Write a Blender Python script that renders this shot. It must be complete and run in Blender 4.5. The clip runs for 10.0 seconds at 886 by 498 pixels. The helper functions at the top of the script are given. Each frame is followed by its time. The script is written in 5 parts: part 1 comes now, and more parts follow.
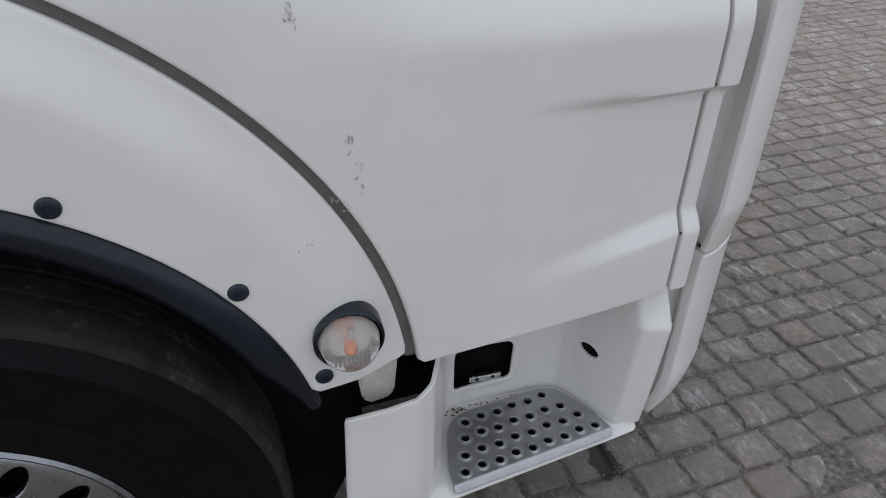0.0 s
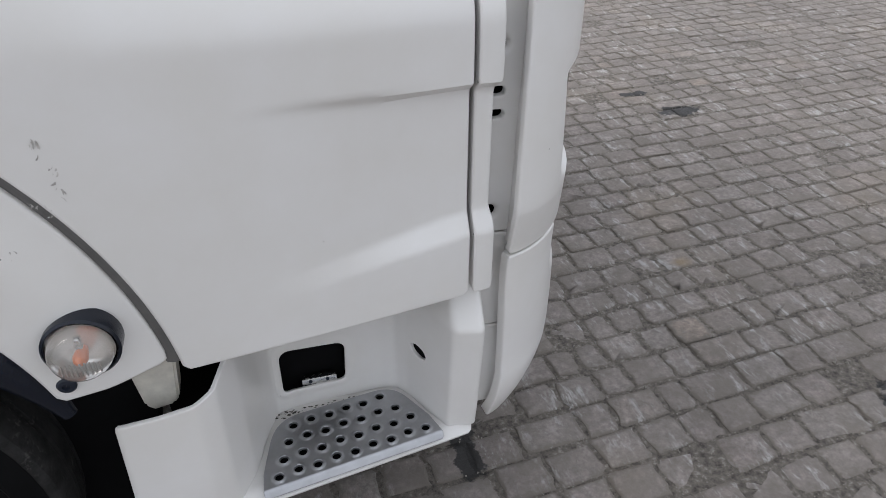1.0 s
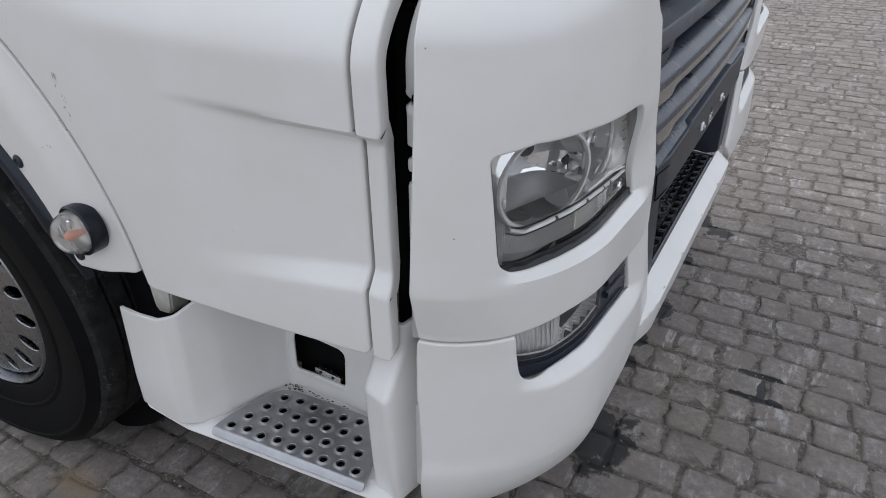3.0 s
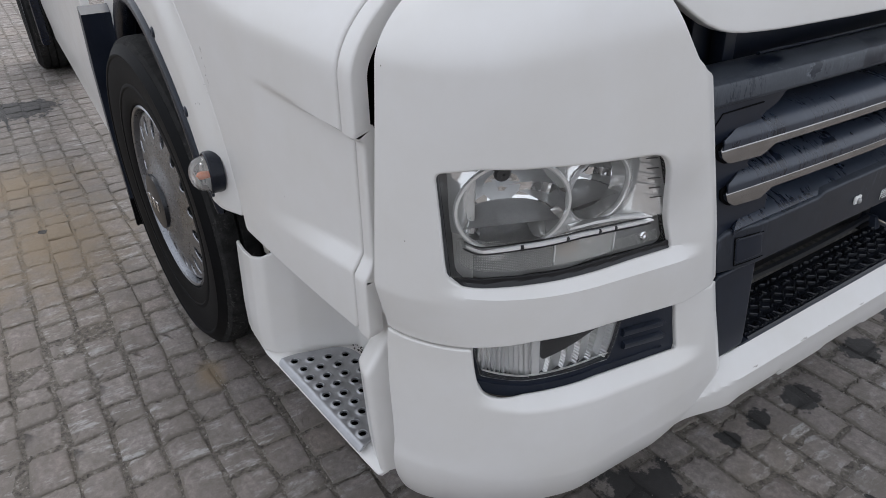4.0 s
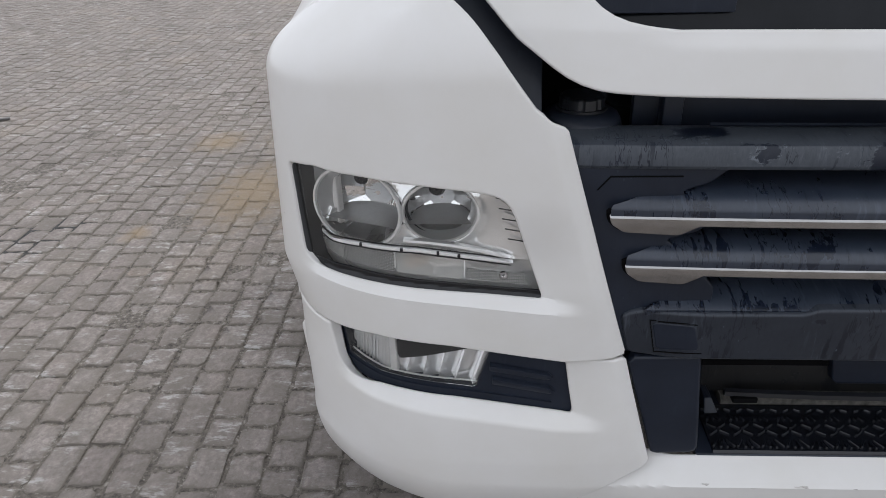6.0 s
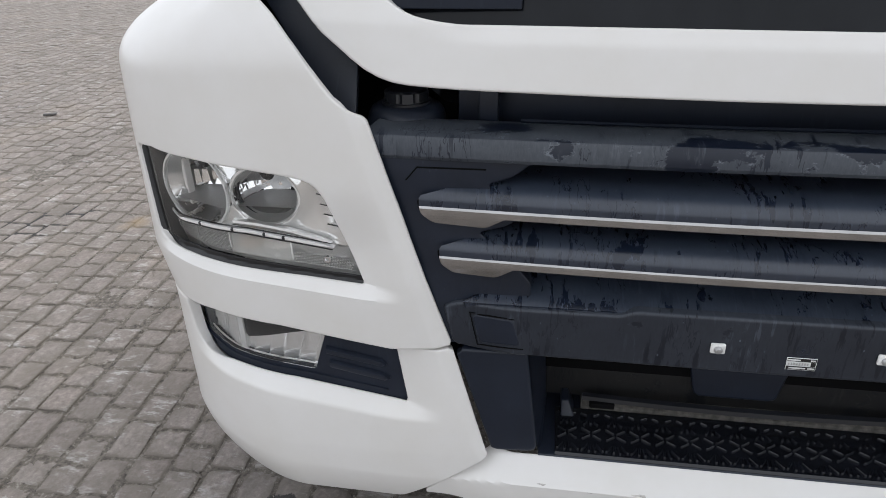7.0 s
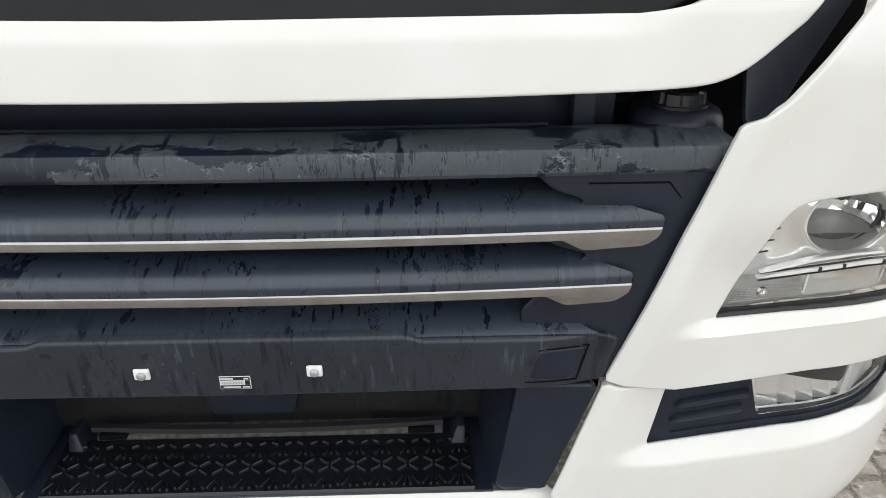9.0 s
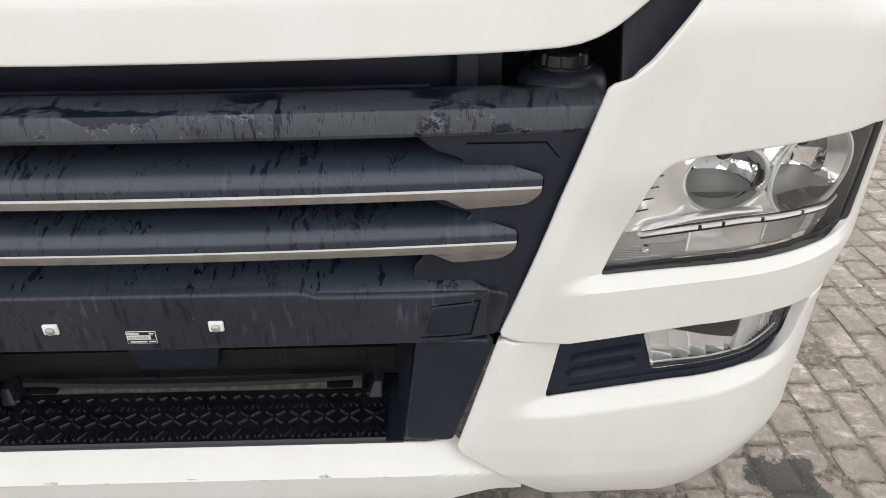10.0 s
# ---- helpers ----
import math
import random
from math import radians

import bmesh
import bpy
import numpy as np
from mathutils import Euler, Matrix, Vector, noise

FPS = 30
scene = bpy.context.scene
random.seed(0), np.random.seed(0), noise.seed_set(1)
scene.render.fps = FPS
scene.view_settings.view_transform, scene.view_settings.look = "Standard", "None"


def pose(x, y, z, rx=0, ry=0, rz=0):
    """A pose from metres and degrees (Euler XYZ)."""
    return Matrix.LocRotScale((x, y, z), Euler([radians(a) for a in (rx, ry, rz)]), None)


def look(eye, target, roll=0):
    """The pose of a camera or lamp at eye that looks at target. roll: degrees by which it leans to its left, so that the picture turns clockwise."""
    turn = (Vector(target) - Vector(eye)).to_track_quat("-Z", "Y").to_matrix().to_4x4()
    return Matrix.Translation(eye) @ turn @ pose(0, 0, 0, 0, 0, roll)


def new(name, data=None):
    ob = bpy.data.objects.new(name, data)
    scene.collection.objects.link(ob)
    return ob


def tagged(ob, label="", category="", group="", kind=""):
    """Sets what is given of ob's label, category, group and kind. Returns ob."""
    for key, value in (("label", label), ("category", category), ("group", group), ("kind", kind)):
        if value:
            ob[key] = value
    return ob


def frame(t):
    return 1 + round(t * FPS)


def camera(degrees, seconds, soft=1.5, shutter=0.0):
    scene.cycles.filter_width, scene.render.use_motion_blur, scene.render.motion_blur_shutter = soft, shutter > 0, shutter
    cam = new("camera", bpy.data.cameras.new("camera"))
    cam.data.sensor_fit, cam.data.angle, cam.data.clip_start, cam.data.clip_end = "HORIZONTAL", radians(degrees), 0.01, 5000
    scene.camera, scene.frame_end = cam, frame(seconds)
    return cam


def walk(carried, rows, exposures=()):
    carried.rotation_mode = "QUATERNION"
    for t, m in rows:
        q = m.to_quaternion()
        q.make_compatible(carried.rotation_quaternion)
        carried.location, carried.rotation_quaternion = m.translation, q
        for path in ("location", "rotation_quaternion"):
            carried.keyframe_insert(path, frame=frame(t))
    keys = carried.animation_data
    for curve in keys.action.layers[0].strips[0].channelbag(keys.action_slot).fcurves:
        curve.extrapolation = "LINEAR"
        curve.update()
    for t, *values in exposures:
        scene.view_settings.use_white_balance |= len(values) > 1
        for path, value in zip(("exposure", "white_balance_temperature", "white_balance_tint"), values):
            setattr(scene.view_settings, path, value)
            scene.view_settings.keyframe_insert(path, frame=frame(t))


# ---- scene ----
cam = camera(67.4, 10.0, 0.6)
PATH = [
    (0, (-0.937, -1.97, 1.395), (-0.427, -0.396, 0.272), -0.1),
    (0.5, (-0.839, -2.063, 1.393), (-0.333, -0.497, 0.257), -0.2),
    (1, (-0.592, -2.047, 1.393), (-0.094, -0.486, 0.247), -0.6),
    (1.5, (-0.397, -2.026, 1.36), (0.098, -0.469, 0.206), -0.4),
    (2, (-0.232, -2.061, 1.41), (-0.062, -0.428, 0.268), -0.6),
    (2.5, (0.003, -1.974, 1.378), (-0.348, -0.347, 0.27), -0.7),
    (3, (0.241, -1.852, 1.365), (-0.631, -0.382, 0.327), -1.4),
    (3.2, (0.337, -1.804, 1.354), (-0.711, -0.448, 0.324), -1.3),
    (4.3, (0.663, -1.476, 1.407), (-0.89, -0.707, 0.408), -1.0),
    (4.5, (0.696, -1.386, 1.404), (-0.909, -0.716, 0.416), -0.9),
    (5, (0.785, -1.188, 1.39), (-0.84, -0.572, 0.4), -0.8),
    (5.2, (0.835, -1.111, 1.408), (-0.809, -0.557, 0.412), -1.1),
    (6.3, (0.938, -0.749, 1.428), (-0.813, -0.976, 0.489), -1.0),
    (6.5, (0.931, -0.67, 1.422), (-0.823, -0.916, 0.493), -1.0),
    (7, (0.955, -0.437, 1.397), (-0.8, -0.711, 0.477), -1.0),
    (7.5, (0.985, -0.218, 1.414), (-0.781, -0.41, 0.496), -1.4),
    (8, (0.905, -0.069, 1.404), (-0.856, -0.057, 0.456), -0.8),
    (8.5, (0.82, 0.109, 1.391), (-0.937, 0.147, 0.437), -0.9),
    (9, (0.789, 0.299, 1.382), (-0.96, 0.35, 0.413), -0.1),
    (9.5, (0.823, 0.445, 1.382), (-0.902, 0.438, 0.37), -0.0),
    (10, (0.829, 0.469, 1.385), (-0.873, 0.502, 0.334), -0.5),
]
walk(cam, [(t, look(eye, target, roll)) for t, eye, target, roll in PATH],
     [(0.0, 0.18, 6150, 10), (0.5, 0.32, 6200, 10), (1.5, 0.34, 6250, 11), (3.0, 0.32, 6100, 10), (4.4, 0.30, 6200, 11), (5.2, 0.30, 6200, 10), (6.5, 0.50, 6400, 11), (7.4, 0.72, 6450, 8), (8.0, 0.95, 6600, 6), (8.6, 1.05, 6650, 5), (9.1, 1.11, 6750, 6), (9.5, 1.05, 6850, 7), (10.0, 1.02, 6900, 8)])

# ---- world and light: an overcast sky with a weak, wide sun ----
world = bpy.data.worlds.new("overcast_sky")
scene.world = world
world.use_nodes = True
wn, wl = world.node_tree.nodes, world.node_tree.links
bg = wn["Background"]
sky = wn.new("ShaderNodeTexSky")
sky.sky_type, sky.sun_disc = "NISHITA", False
sky.sun_elevation, sky.sun_rotation = radians(48), radians(290)
sky.dust_density = 4.0
cloud = wn.new("ShaderNodeMix")
cloud.data_type = "RGBA"
cloud.inputs[0].default_value = 0.85
cloud.inputs[7].default_value = (9.0, 9.2, 9.6, 1)
wl.new(sky.outputs[0], cloud.inputs[6])
wl.new(cloud.outputs[2], bg.inputs[0])
bg.inputs[1].default_value = 0.1
sun = bpy.data.lights.new("sun", "SUN")
sun.energy, sun.angle, sun.color = 1.3, radians(40), (1.0, 0.97, 0.93)
sun_ob = new("sun", sun)
sun_ob.matrix_world = look((0, 0, 8), (6.2, -2.3, 0))

# ---- materials ----
def shader(name, base, rough=0.5, metal=0.0, coat=0.0):
    m = bpy.data.materials.new(name)
    m.use_nodes = True
    n, l = m.node_tree.nodes, m.node_tree.links
    p = n["Principled BSDF"]
    p.inputs["Base Color"].default_value = (*base, 1)
    p.inputs["Roughness"].default_value = rough
    p.inputs["Metallic"].default_value = metal
    p.inputs["Coat Weight"].default_value = coat
    p.inputs["Coat Roughness"].default_value = 0.12
    return m, n, l, p


def coords(n, l, scale=(1, 1, 1), kind="Object"):
    tc, mp = n.new("ShaderNodeTexCoord"), n.new("ShaderNodeMapping")
    mp.inputs["Scale"].default_value = scale
    l.new(tc.outputs[kind], mp.inputs[0])
    return mp.outputs[0]


def noise_tex(n, l, vec, scale, detail=4.0, rough=0.6):
    t = n.new("ShaderNodeTexNoise")
    t.inputs["Scale"].default_value, t.inputs["Detail"].default_value, t.inputs["Roughness"].default_value = scale, detail, rough
    l.new(vec, t.inputs["Vector"])
    return t.outputs[0]


def ramp(n, l, fac, stops):
    r = n.new("ShaderNodeValToRGB")
    e = r.color_ramp.elements
    while len(e) < len(stops):
        e.new(0.5)
    for k, (pos, col) in zip(e, stops):
        k.position = pos
        k.color = (*col, 1) if isinstance(col, tuple) else (col, col, col, 1)
    l.new(fac, r.inputs[0])
    return r.outputs[0]


def mixed(n, l, fac, a, b, mode="MIX"):
    x = n.new("ShaderNodeMix")
    x.data_type, x.blend_type = "RGBA", mode
    for slot, v in ((0, fac), (6, a), (7, b)):
        if isinstance(v, bpy.types.NodeSocket):
            l.new(v, x.inputs[slot])
        elif slot == 0:
            x.inputs[0].default_value = v
        else:
            x.inputs[slot].default_value = (*v, 1)
    return x.outputs[2]


def math_node(n, l, op, a, b=0.0, clamp=False):
    x = n.new("ShaderNodeMath")
    x.operation, x.use_clamp = op, clamp
    for slot, v in ((0, a), (1, b)):
        if isinstance(v, bpy.types.NodeSocket):
            l.new(v, x.inputs[slot])
        else:
            x.inputs[slot].default_value = v
    return x.outputs[0]


def bumped(n, l, p, height, strength=0.2, dist=0.002):
    b = n.new("ShaderNodeBump")
    b.inputs["Strength"].default_value, b.inputs["Distance"].default_value = strength, dist
    l.new(height, b.inputs["Height"])
    l.new(b.outputs[0], p.inputs["Normal"])


def paint_material(name, base):
    m, n, l, p = shader(name, base, 0.34, 0.0, 0.35)
    v = coords(n, l)
    film = noise_tex(n, l, v, 5.0, 5)
    col = mixed(n, l, ramp(n, l, film, [(0.35, 0.0), (0.8, 1.0)]), base, tuple(c * f for c, f in zip(base, (0.93, 0.92, 0.89))))
    vo = n.new("ShaderNodeTexVoronoi")
    vo.inputs["Scale"].default_value = 22.0
    l.new(v, vo.inputs["Vector"])
    speck = ramp(n, l, vo.outputs["Distance"], [(0.0, 1.0), (0.022, 1.0), (0.03, 0.0)])
    pick = ramp(n, l, vo.outputs["Color"], [(0.0, 0.0), (0.62, 0.0), (0.66, 1.0)])
    spots = math_node(n, l, "MULTIPLY", speck, pick)
    col = mixed(n, l, math_node(n, l, "MULTIPLY", spots, 0.75), col, (0.12, 0.10, 0.08))
    l.new(col, p.inputs["Base Color"])
    l.new(ramp(n, l, noise_tex(n, l, v, 14.0), [(0.3, 0.28), (0.8, 0.42)]), p.inputs["Roughness"])
    bumped(n, l, p, noise_tex(n, l, v, 260.0, 2), 0.05, 0.0006)
    return m


def plastic_material(name, base, rough, dust=(0.11, 0.11, 0.115), streak=0.0, grain=900.0, crust=0.0, pools=(16, 7, 11)):
    """Moulded black plastic; streak: how much dried dust with wet runs lies on it."""
    m, n, l, p = shader(name, base, rough)
    v = coords(n, l)
    soft = noise_tex(n, l, v, 9.0, 6)
    col = mixed(n, l, ramp(n, l, soft, [(0.35, 0.0), (0.75, 0.6)]), base, tuple(c * 1.8 + 0.004 for c in base))
    if streak:
        film = ramp(n, l, noise_tex(n, l, coords(n, l, (7, 4, 7)), 1.0, 5, 0.6), [(0.30, 0.55), (0.62, 1.0)])
        where = ramp(n, l, noise_tex(n, l, coords(n, l, (4, 6, 5)), 1.0, 2, 0.5), [(0.49, 0.0), (0.56, 1.0)])
        runs = noise_tex(n, l, coords(n, l, (20, 85, 11)), 1.0, 5, 0.62)
        wet = math_node(n, l, "MULTIPLY", ramp(n, l, runs, [(0.425, 1.0), (0.440, 0.0)]), where)
        path = math_node(n, l, "ABSOLUTE", math_node(n, l, "SUBTRACT", noise_tex(n, l, coords(n, l, (17, 52, 13)), 1.0, 3, 0.6), 0.5))
        trickle = math_node(n, l, "MULTIPLY", ramp(n, l, path, [(0.007, 1.0), (0.013, 0.0)]), ramp(n, l, noise_tex(n, l, coords(n, l, (7, 10, 9)), 1.0, 2, 0.5), [(0.52, 0.0), (0.58, 1.0)]))
        pool = noise_tex(n, l, coords(n, l, pools), 1.0, 7, 0.66)
        puddle = ramp(n, l, pool, [(0.360 + 0.075 * crust, 1.0), (0.372 + 0.075 * crust, 0.0)])
        wet = math_node(n, l, "MAXIMUM", math_node(n, l, "MAXIMUM", wet, trickle), puddle)
        fine = ramp(n, l, noise_tex(n, l, coords(n, l, (130, 230, 80)), 1.0, 6, 0.75), [(0.36, 0.72), (0.62, 1.0)])
        dusty = math_node(n, l, "MULTIPLY", math_node(n, l, "MULTIPLY", film, fine), math_node(n, l, "SUBTRACT", 1.0, wet))
        up = n.new("ShaderNodeSeparateXYZ")
        l.new(n.new("ShaderNodeNewGeometry").outputs["Normal"], up.inputs[0])
        dusty = math_node(n, l, "MULTIPLY", dusty, ramp(n, l, up.outputs[2], [(0.0, 0.40 + 0.55 * crust), (0.75, 1.0)]))
        dusty = math_node(n, l, "MULTIPLY", dusty, streak, True)
        col = mixed(n, l, dusty, col, dust)
        # the pale rim that a dried puddle leaves, and dried drops
        edge = math_node(n, l, "ABSOLUTE", math_node(n, l, "SUBTRACT", pool, 0.380 + 0.075 * crust))
        rim = math_node(n, l, "MULTIPLY", ramp(n, l, edge, [(0.004, 1.0), (0.014, 0.0)]), ramp(n, l, noise_tex(n, l, coords(n, l, (60, 70, 60)), 1.0, 5, 0.7), [(0.50, 0.0), (0.64, 1.0)]))
        vo = n.new("ShaderNodeTexVoronoi")
        vo.inputs["Scale"].default_value = 95.0
        l.new(coords(n, l, (1, 1, 0.6)), vo.inputs["Vector"])
        drop = math_node(n, l, "MULTIPLY", ramp(n, l, vo.outputs["Distance"], [(0.10, 1.0), (0.17, 0.0)]), ramp(n, l, vo.outputs["Color"], [(0.80, 0.0), (0.83, 1.0)]))
        pale = math_node(n, l, "MULTIPLY", math_node(n, l, "MAXIMUM", math_node(n, l, "MULTIPLY", rim, 0.12 + 0.6 * crust), math_node(n, l, "MULTIPLY", drop, 0.6)), min(1.0, streak + 0.1))
        stripe = math_node(n, l, "MULTIPLY", ramp(n, l, noise_tex(n, l, coords(n, l, (16, 95, 14)), 1.0, 4, 0.6), [(0.56, 0.0), (0.66, 0.35)]), ramp(n, l, noise_tex(n, l, coords(n, l, (4, 7, 7)), 1.0, 3, 0.5), [(0.48, 0.0), (0.58, 1.0)]))
        pale = math_node(n, l, "MAXIMUM", pale, math_node(n, l, "MULTIPLY", stripe, streak))
        col = mixed(n, l, pale, col, tuple(min(0.5, c * 2.0) for c in dust))
        dusty = math_node(n, l, "MAXIMUM", dusty, pale)
        l.new(math_node(n, l, "ADD", math_node(n, l, "MULTIPLY", dusty, 0.26), rough), p.inputs["Roughness"])
    l.new(col, p.inputs["Base Color"])
    bumped(n, l, p, noise_tex(n, l, v, grain, 2), 0.12, 0.0005)
    return m


def metal_material(name, base, rough, scratch=0.12):
    m, n, l, p = shader(name, base, rough, 1.0)
    v = coords(n, l, (30, 30, 30))
    g = noise_tex(n, l, v, 3.0, 6)
    l.new(ramp(n, l, g, [(0.25, max(0.02, rough - scratch)), (0.8, rough + scratch)]), p.inputs["Roughness"])
    l.new(mixed(n, l, ramp(n, l, noise_tex(n, l, v, 0.6), [(0.4, 0.0), (0.75, 1.0)]), base, tuple(c * 0.8 for c in base)), p.inputs["Base Color"])
    return m


def clear_material(name, tint, gloss_rough=0.03, haze=0.06, ior=1.45, prism=0.0):
    """A thin clear shell: light passes straight, the gloss follows Fresnel, and haze mixes in a pale diffuse tone."""
    m = bpy.data.materials.new(name)
    m.use_nodes = True
    n, l = m.node_tree.nodes, m.node_tree.links
    out = n["Material Output"]
    n.remove(n["Principled BSDF"])
    tr, gl, df = n.new("ShaderNodeBsdfTransparent"), n.new("ShaderNodeBsdfGlossy"), n.new("ShaderNodeBsdfDiffuse")
    tr.inputs[0].default_value = (*tint, 1)
    gl.inputs["Roughness"].default_value = gloss_rough
    df.inputs[0].default_value = (0.75, 0.74, 0.70, 1)
    fr = n.new("ShaderNodeFresnel")
    fr.inputs[0].default_value = ior
    a, b = n.new("ShaderNodeMixShader"), n.new("ShaderNodeMixShader")
    a.inputs[0].default_value = haze
    l.new(tr.outputs[0], a.inputs[1])
    l.new(df.outputs[0], a.inputs[2])
    l.new(fr.outputs[0], b.inputs[0])
    l.new(a.outputs[0], b.inputs[1])
    l.new(gl.outputs[0], b.inputs[2])
    l.new(b.outputs[0], out.inputs[0])
    if prism:
        # small moulded prisms in rows and columns
        v, waves = coords(n, l), []
        for way in ("Y", "Z"):
            w = n.new("ShaderNodeTexWave")
            w.bands_direction, w.inputs["Scale"].default_value = way, prism
            l.new(v, w.inputs["Vector"])
            waves.append(w.outputs["Fac"])
        grid = math_node(n, l, "MULTIPLY", waves[0], waves[1])
        bu = n.new("ShaderNodeBump")
        bu.inputs["Strength"].default_value, bu.inputs["Distance"].default_value = 1.0, 0.002
        l.new(grid, bu.inputs["Height"])
        for node in (gl, df, fr):
            l.new(bu.outputs[0], node.inputs["Normal"])
        l.new(ramp(n, l, grid, [(0.25, haze * 0.2), (0.6, haze * 2.2)]), a.inputs[0])
    return m


def plain_material(name, base, rough=0.5, metal=0.0, var=0.15, scale=40.0, bump=0.1):
    m, n, l, p = shader(name, base, rough, metal)
    v = coords(n, l)
    g = noise_tex(n, l, v, scale, 5)
    l.new(mixed(n, l, ramp(n, l, g, [(0.3, 0.0), (0.75, 1.0)]), tuple(c * (1 - var) for c in base), tuple(min(1, c * (1 + var)) for c in base)), p.inputs["Base Color"])
    bumped(n, l, p, noise_tex(n, l, v, scale * 8, 3), bump, 0.0008)
    return m


def tread_material(name):
    """Worn tyre shoulder: black rubber with grey scuffs and crumbs of dirt."""
    m, n, l, p = shader(name, (0.013, 0.0125, 0.012), 0.85)
    v = coords(n, l)
    col = ramp(n, l, noise_tex(n, l, v, 26.0, 6, 0.7), [(0.35, (0.014, 0.0138, 0.0135)), (0.62, (0.030, 0.0295, 0.029))])
    spots = noise_tex(n, l, v, 95.0, 6, 0.72)
    patch = ramp(n, l, noise_tex(n, l, v, 9.0, 3, 0.6), [(0.50, 0.0), (0.62, 1.0)])
    col = mixed(n, l, math_node(n, l, "MULTIPLY", ramp(n, l, spots, [(0.54, 0.0), (0.64, 1.0)]), patch), col, (0.085, 0.082, 0.078))
    l.new(col, p.inputs["Base Color"])
    bumped(n, l, p, noise_tex(n, l, v, 140.0, 6, 0.75), 0.8, 0.003)
    return m


WHITE = paint_material("cool_white_paint", (0.731, 0.717, 0.699))
BLACK = plastic_material("black_grille_plastic", (0.0068, 0.0100, 0.019), 0.28, dust=(0.085, 0.095, 0.110), streak=0.9, crust=1.0)
SLAT = plastic_material("black_slat_plastic", (0.0062, 0.0100, 0.020), 0.24, dust=(0.054, 0.067, 0.092), streak=0.62, crust=0.38, pools=(7, 15, 8))
PANEL = plastic_material("dusty_panel_plastic", (0.0075, 0.0095, 0.015), 0.36, dust=(0.060, 0.069, 0.086), streak=0.85)
DARK = plastic_material("dark_trim_plastic", (0.0085, 0.0120, 0.0215), 0.36, dust=(0.032, 0.038, 0.050), streak=0.25)
GLOSSBLACK = plastic_material("smooth_black_plastic", (0.010, 0.011, 0.014), 0.28)
# near-black that paints the shade in gaps and openings; also some black parts
VOID = plain_material("shade_and_black_parts", (0.0035, 0.0035, 0.004), 0.9)
FLARE = plastic_material("blue_grey_plastic", (0.0045, 0.0068, 0.0135), 0.27)
SEAL = plain_material("grey_rubber_seal", (0.13, 0.125, 0.12), 0.7)
TRIM = metal_material("satin_trim_metal", (0.41, 0.405, 0.405), 0.10, 0.015)
CHROME = metal_material("chrome", (0.85, 0.85, 0.86), 0.05, 0.03)
MIRROR = plain_material("reflector_metal", (0.95, 0.95, 0.95), 0.03, 1.0, 0.03, 50, 0.0)
BEZEL = plain_material("chromed_lamp_bezel", (0.96, 0.955, 0.94), 0.07, 0.66, 0.04, 60, 0.015)
SILVER = plain_material("bright_silver_plastic", (0.97, 0.97, 0.96), 0.06, 0.42, 0.03, 60, 0.0)
CRUST = plain_material("dried_dirt", (0.085, 0.079, 0.070), 0.9, 0, 0.6, 60, 0.8)
STEEL = metal_material("painted_steel_rim", (0.30, 0.31, 0.33), 0.32, 0.1)
HUB = metal_material("satin_wheel_disc", (0.33, 0.335, 0.35), 0.30, 0.08)
ALU = metal_material("worn_aluminium", (0.46, 0.465, 0.48), 0.46, 0.1)
BRIGHT = metal_material("bare_bright_metal", (0.75, 0.75, 0.75), 0.25, 0.1)
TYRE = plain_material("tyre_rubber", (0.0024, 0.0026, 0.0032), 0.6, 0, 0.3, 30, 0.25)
TREAD = tread_material("worn_tread_rubber")
MAT = plastic_material("ribbed_rubber_mat", (0.005, 0.006, 0.009), 0.17, dust=(0.03, 0.03, 0.032), streak=0.10)
FLUTE = plain_material("bright_fluted_reflector", (0.97, 0.97, 0.965), 0.06, 0.66, 0.03, 60, 0.0)
SHADE = plain_material("dark_grey_lamp_shade", (0.030, 0.030, 0.032), 0.35)
NICHE = plastic_material("specked_black_plastic", (0.006, 0.007, 0.009), 0.34, dust=(0.030, 0.028, 0.026), streak=0.8, crust=0.6)
RIMBLACK = plain_material("black_lamp_rim", (0.006, 0.006, 0.0075), 0.35)
HOUSING = plain_material("grey_lamp_housing", (0.040, 0.041, 0.044), 0.4)
LENS = clear_material("clear_lamp_lens", (0.992, 0.992, 0.99), 0.03, 0.020, 1.36)
GLASS = clear_material("clear_marker_dome", (0.97, 0.96, 0.95), 0.04, 0.18)
WINDOW = plastic_material("dark_windscreen_glass", (0.006, 0.007, 0.009), 0.06)
BULB = plain_material("pale_amber_bulb", (0.55, 0.42, 0.33), 0.2)
AMBER = plain_material("amber_bulb", (0.60, 0.17, 0.06), 0.3)
PALE = plain_material("white_plastic_washer", (0.78, 0.78, 0.76), 0.45)
CREAM = plain_material("cream_plastic", (0.60, 0.57, 0.50), 0.5)
CHIP = plain_material("bare_chipped_primer", (0.46, 0.44, 0.41), 0.7, 0, 0.6, 120)
INK = plain_material("black_label_film", (0.012, 0.012, 0.012), 0.4)
LABEL = plain_material("silver_label_print", (0.62, 0.63, 0.62), 0.4)
BOWLFLOOR = plain_material("satin_grey_bowl_floor", (0.38, 0.38, 0.375), 0.35, 0.3, 0.1, 200, 0.1)
BULBGLASS = plain_material("grey_bulb_shield", (0.42, 0.42, 0.42), 0.35, 0.5)
PRISM = clear_material("moulded_prism_glass", (0.96, 0.96, 0.95), 0.06, 0.48, 1.5, 105.0)
FROST = clear_material("fluted_lamp_glass", (0.95, 0.95, 0.94), 0.10, 0.38)
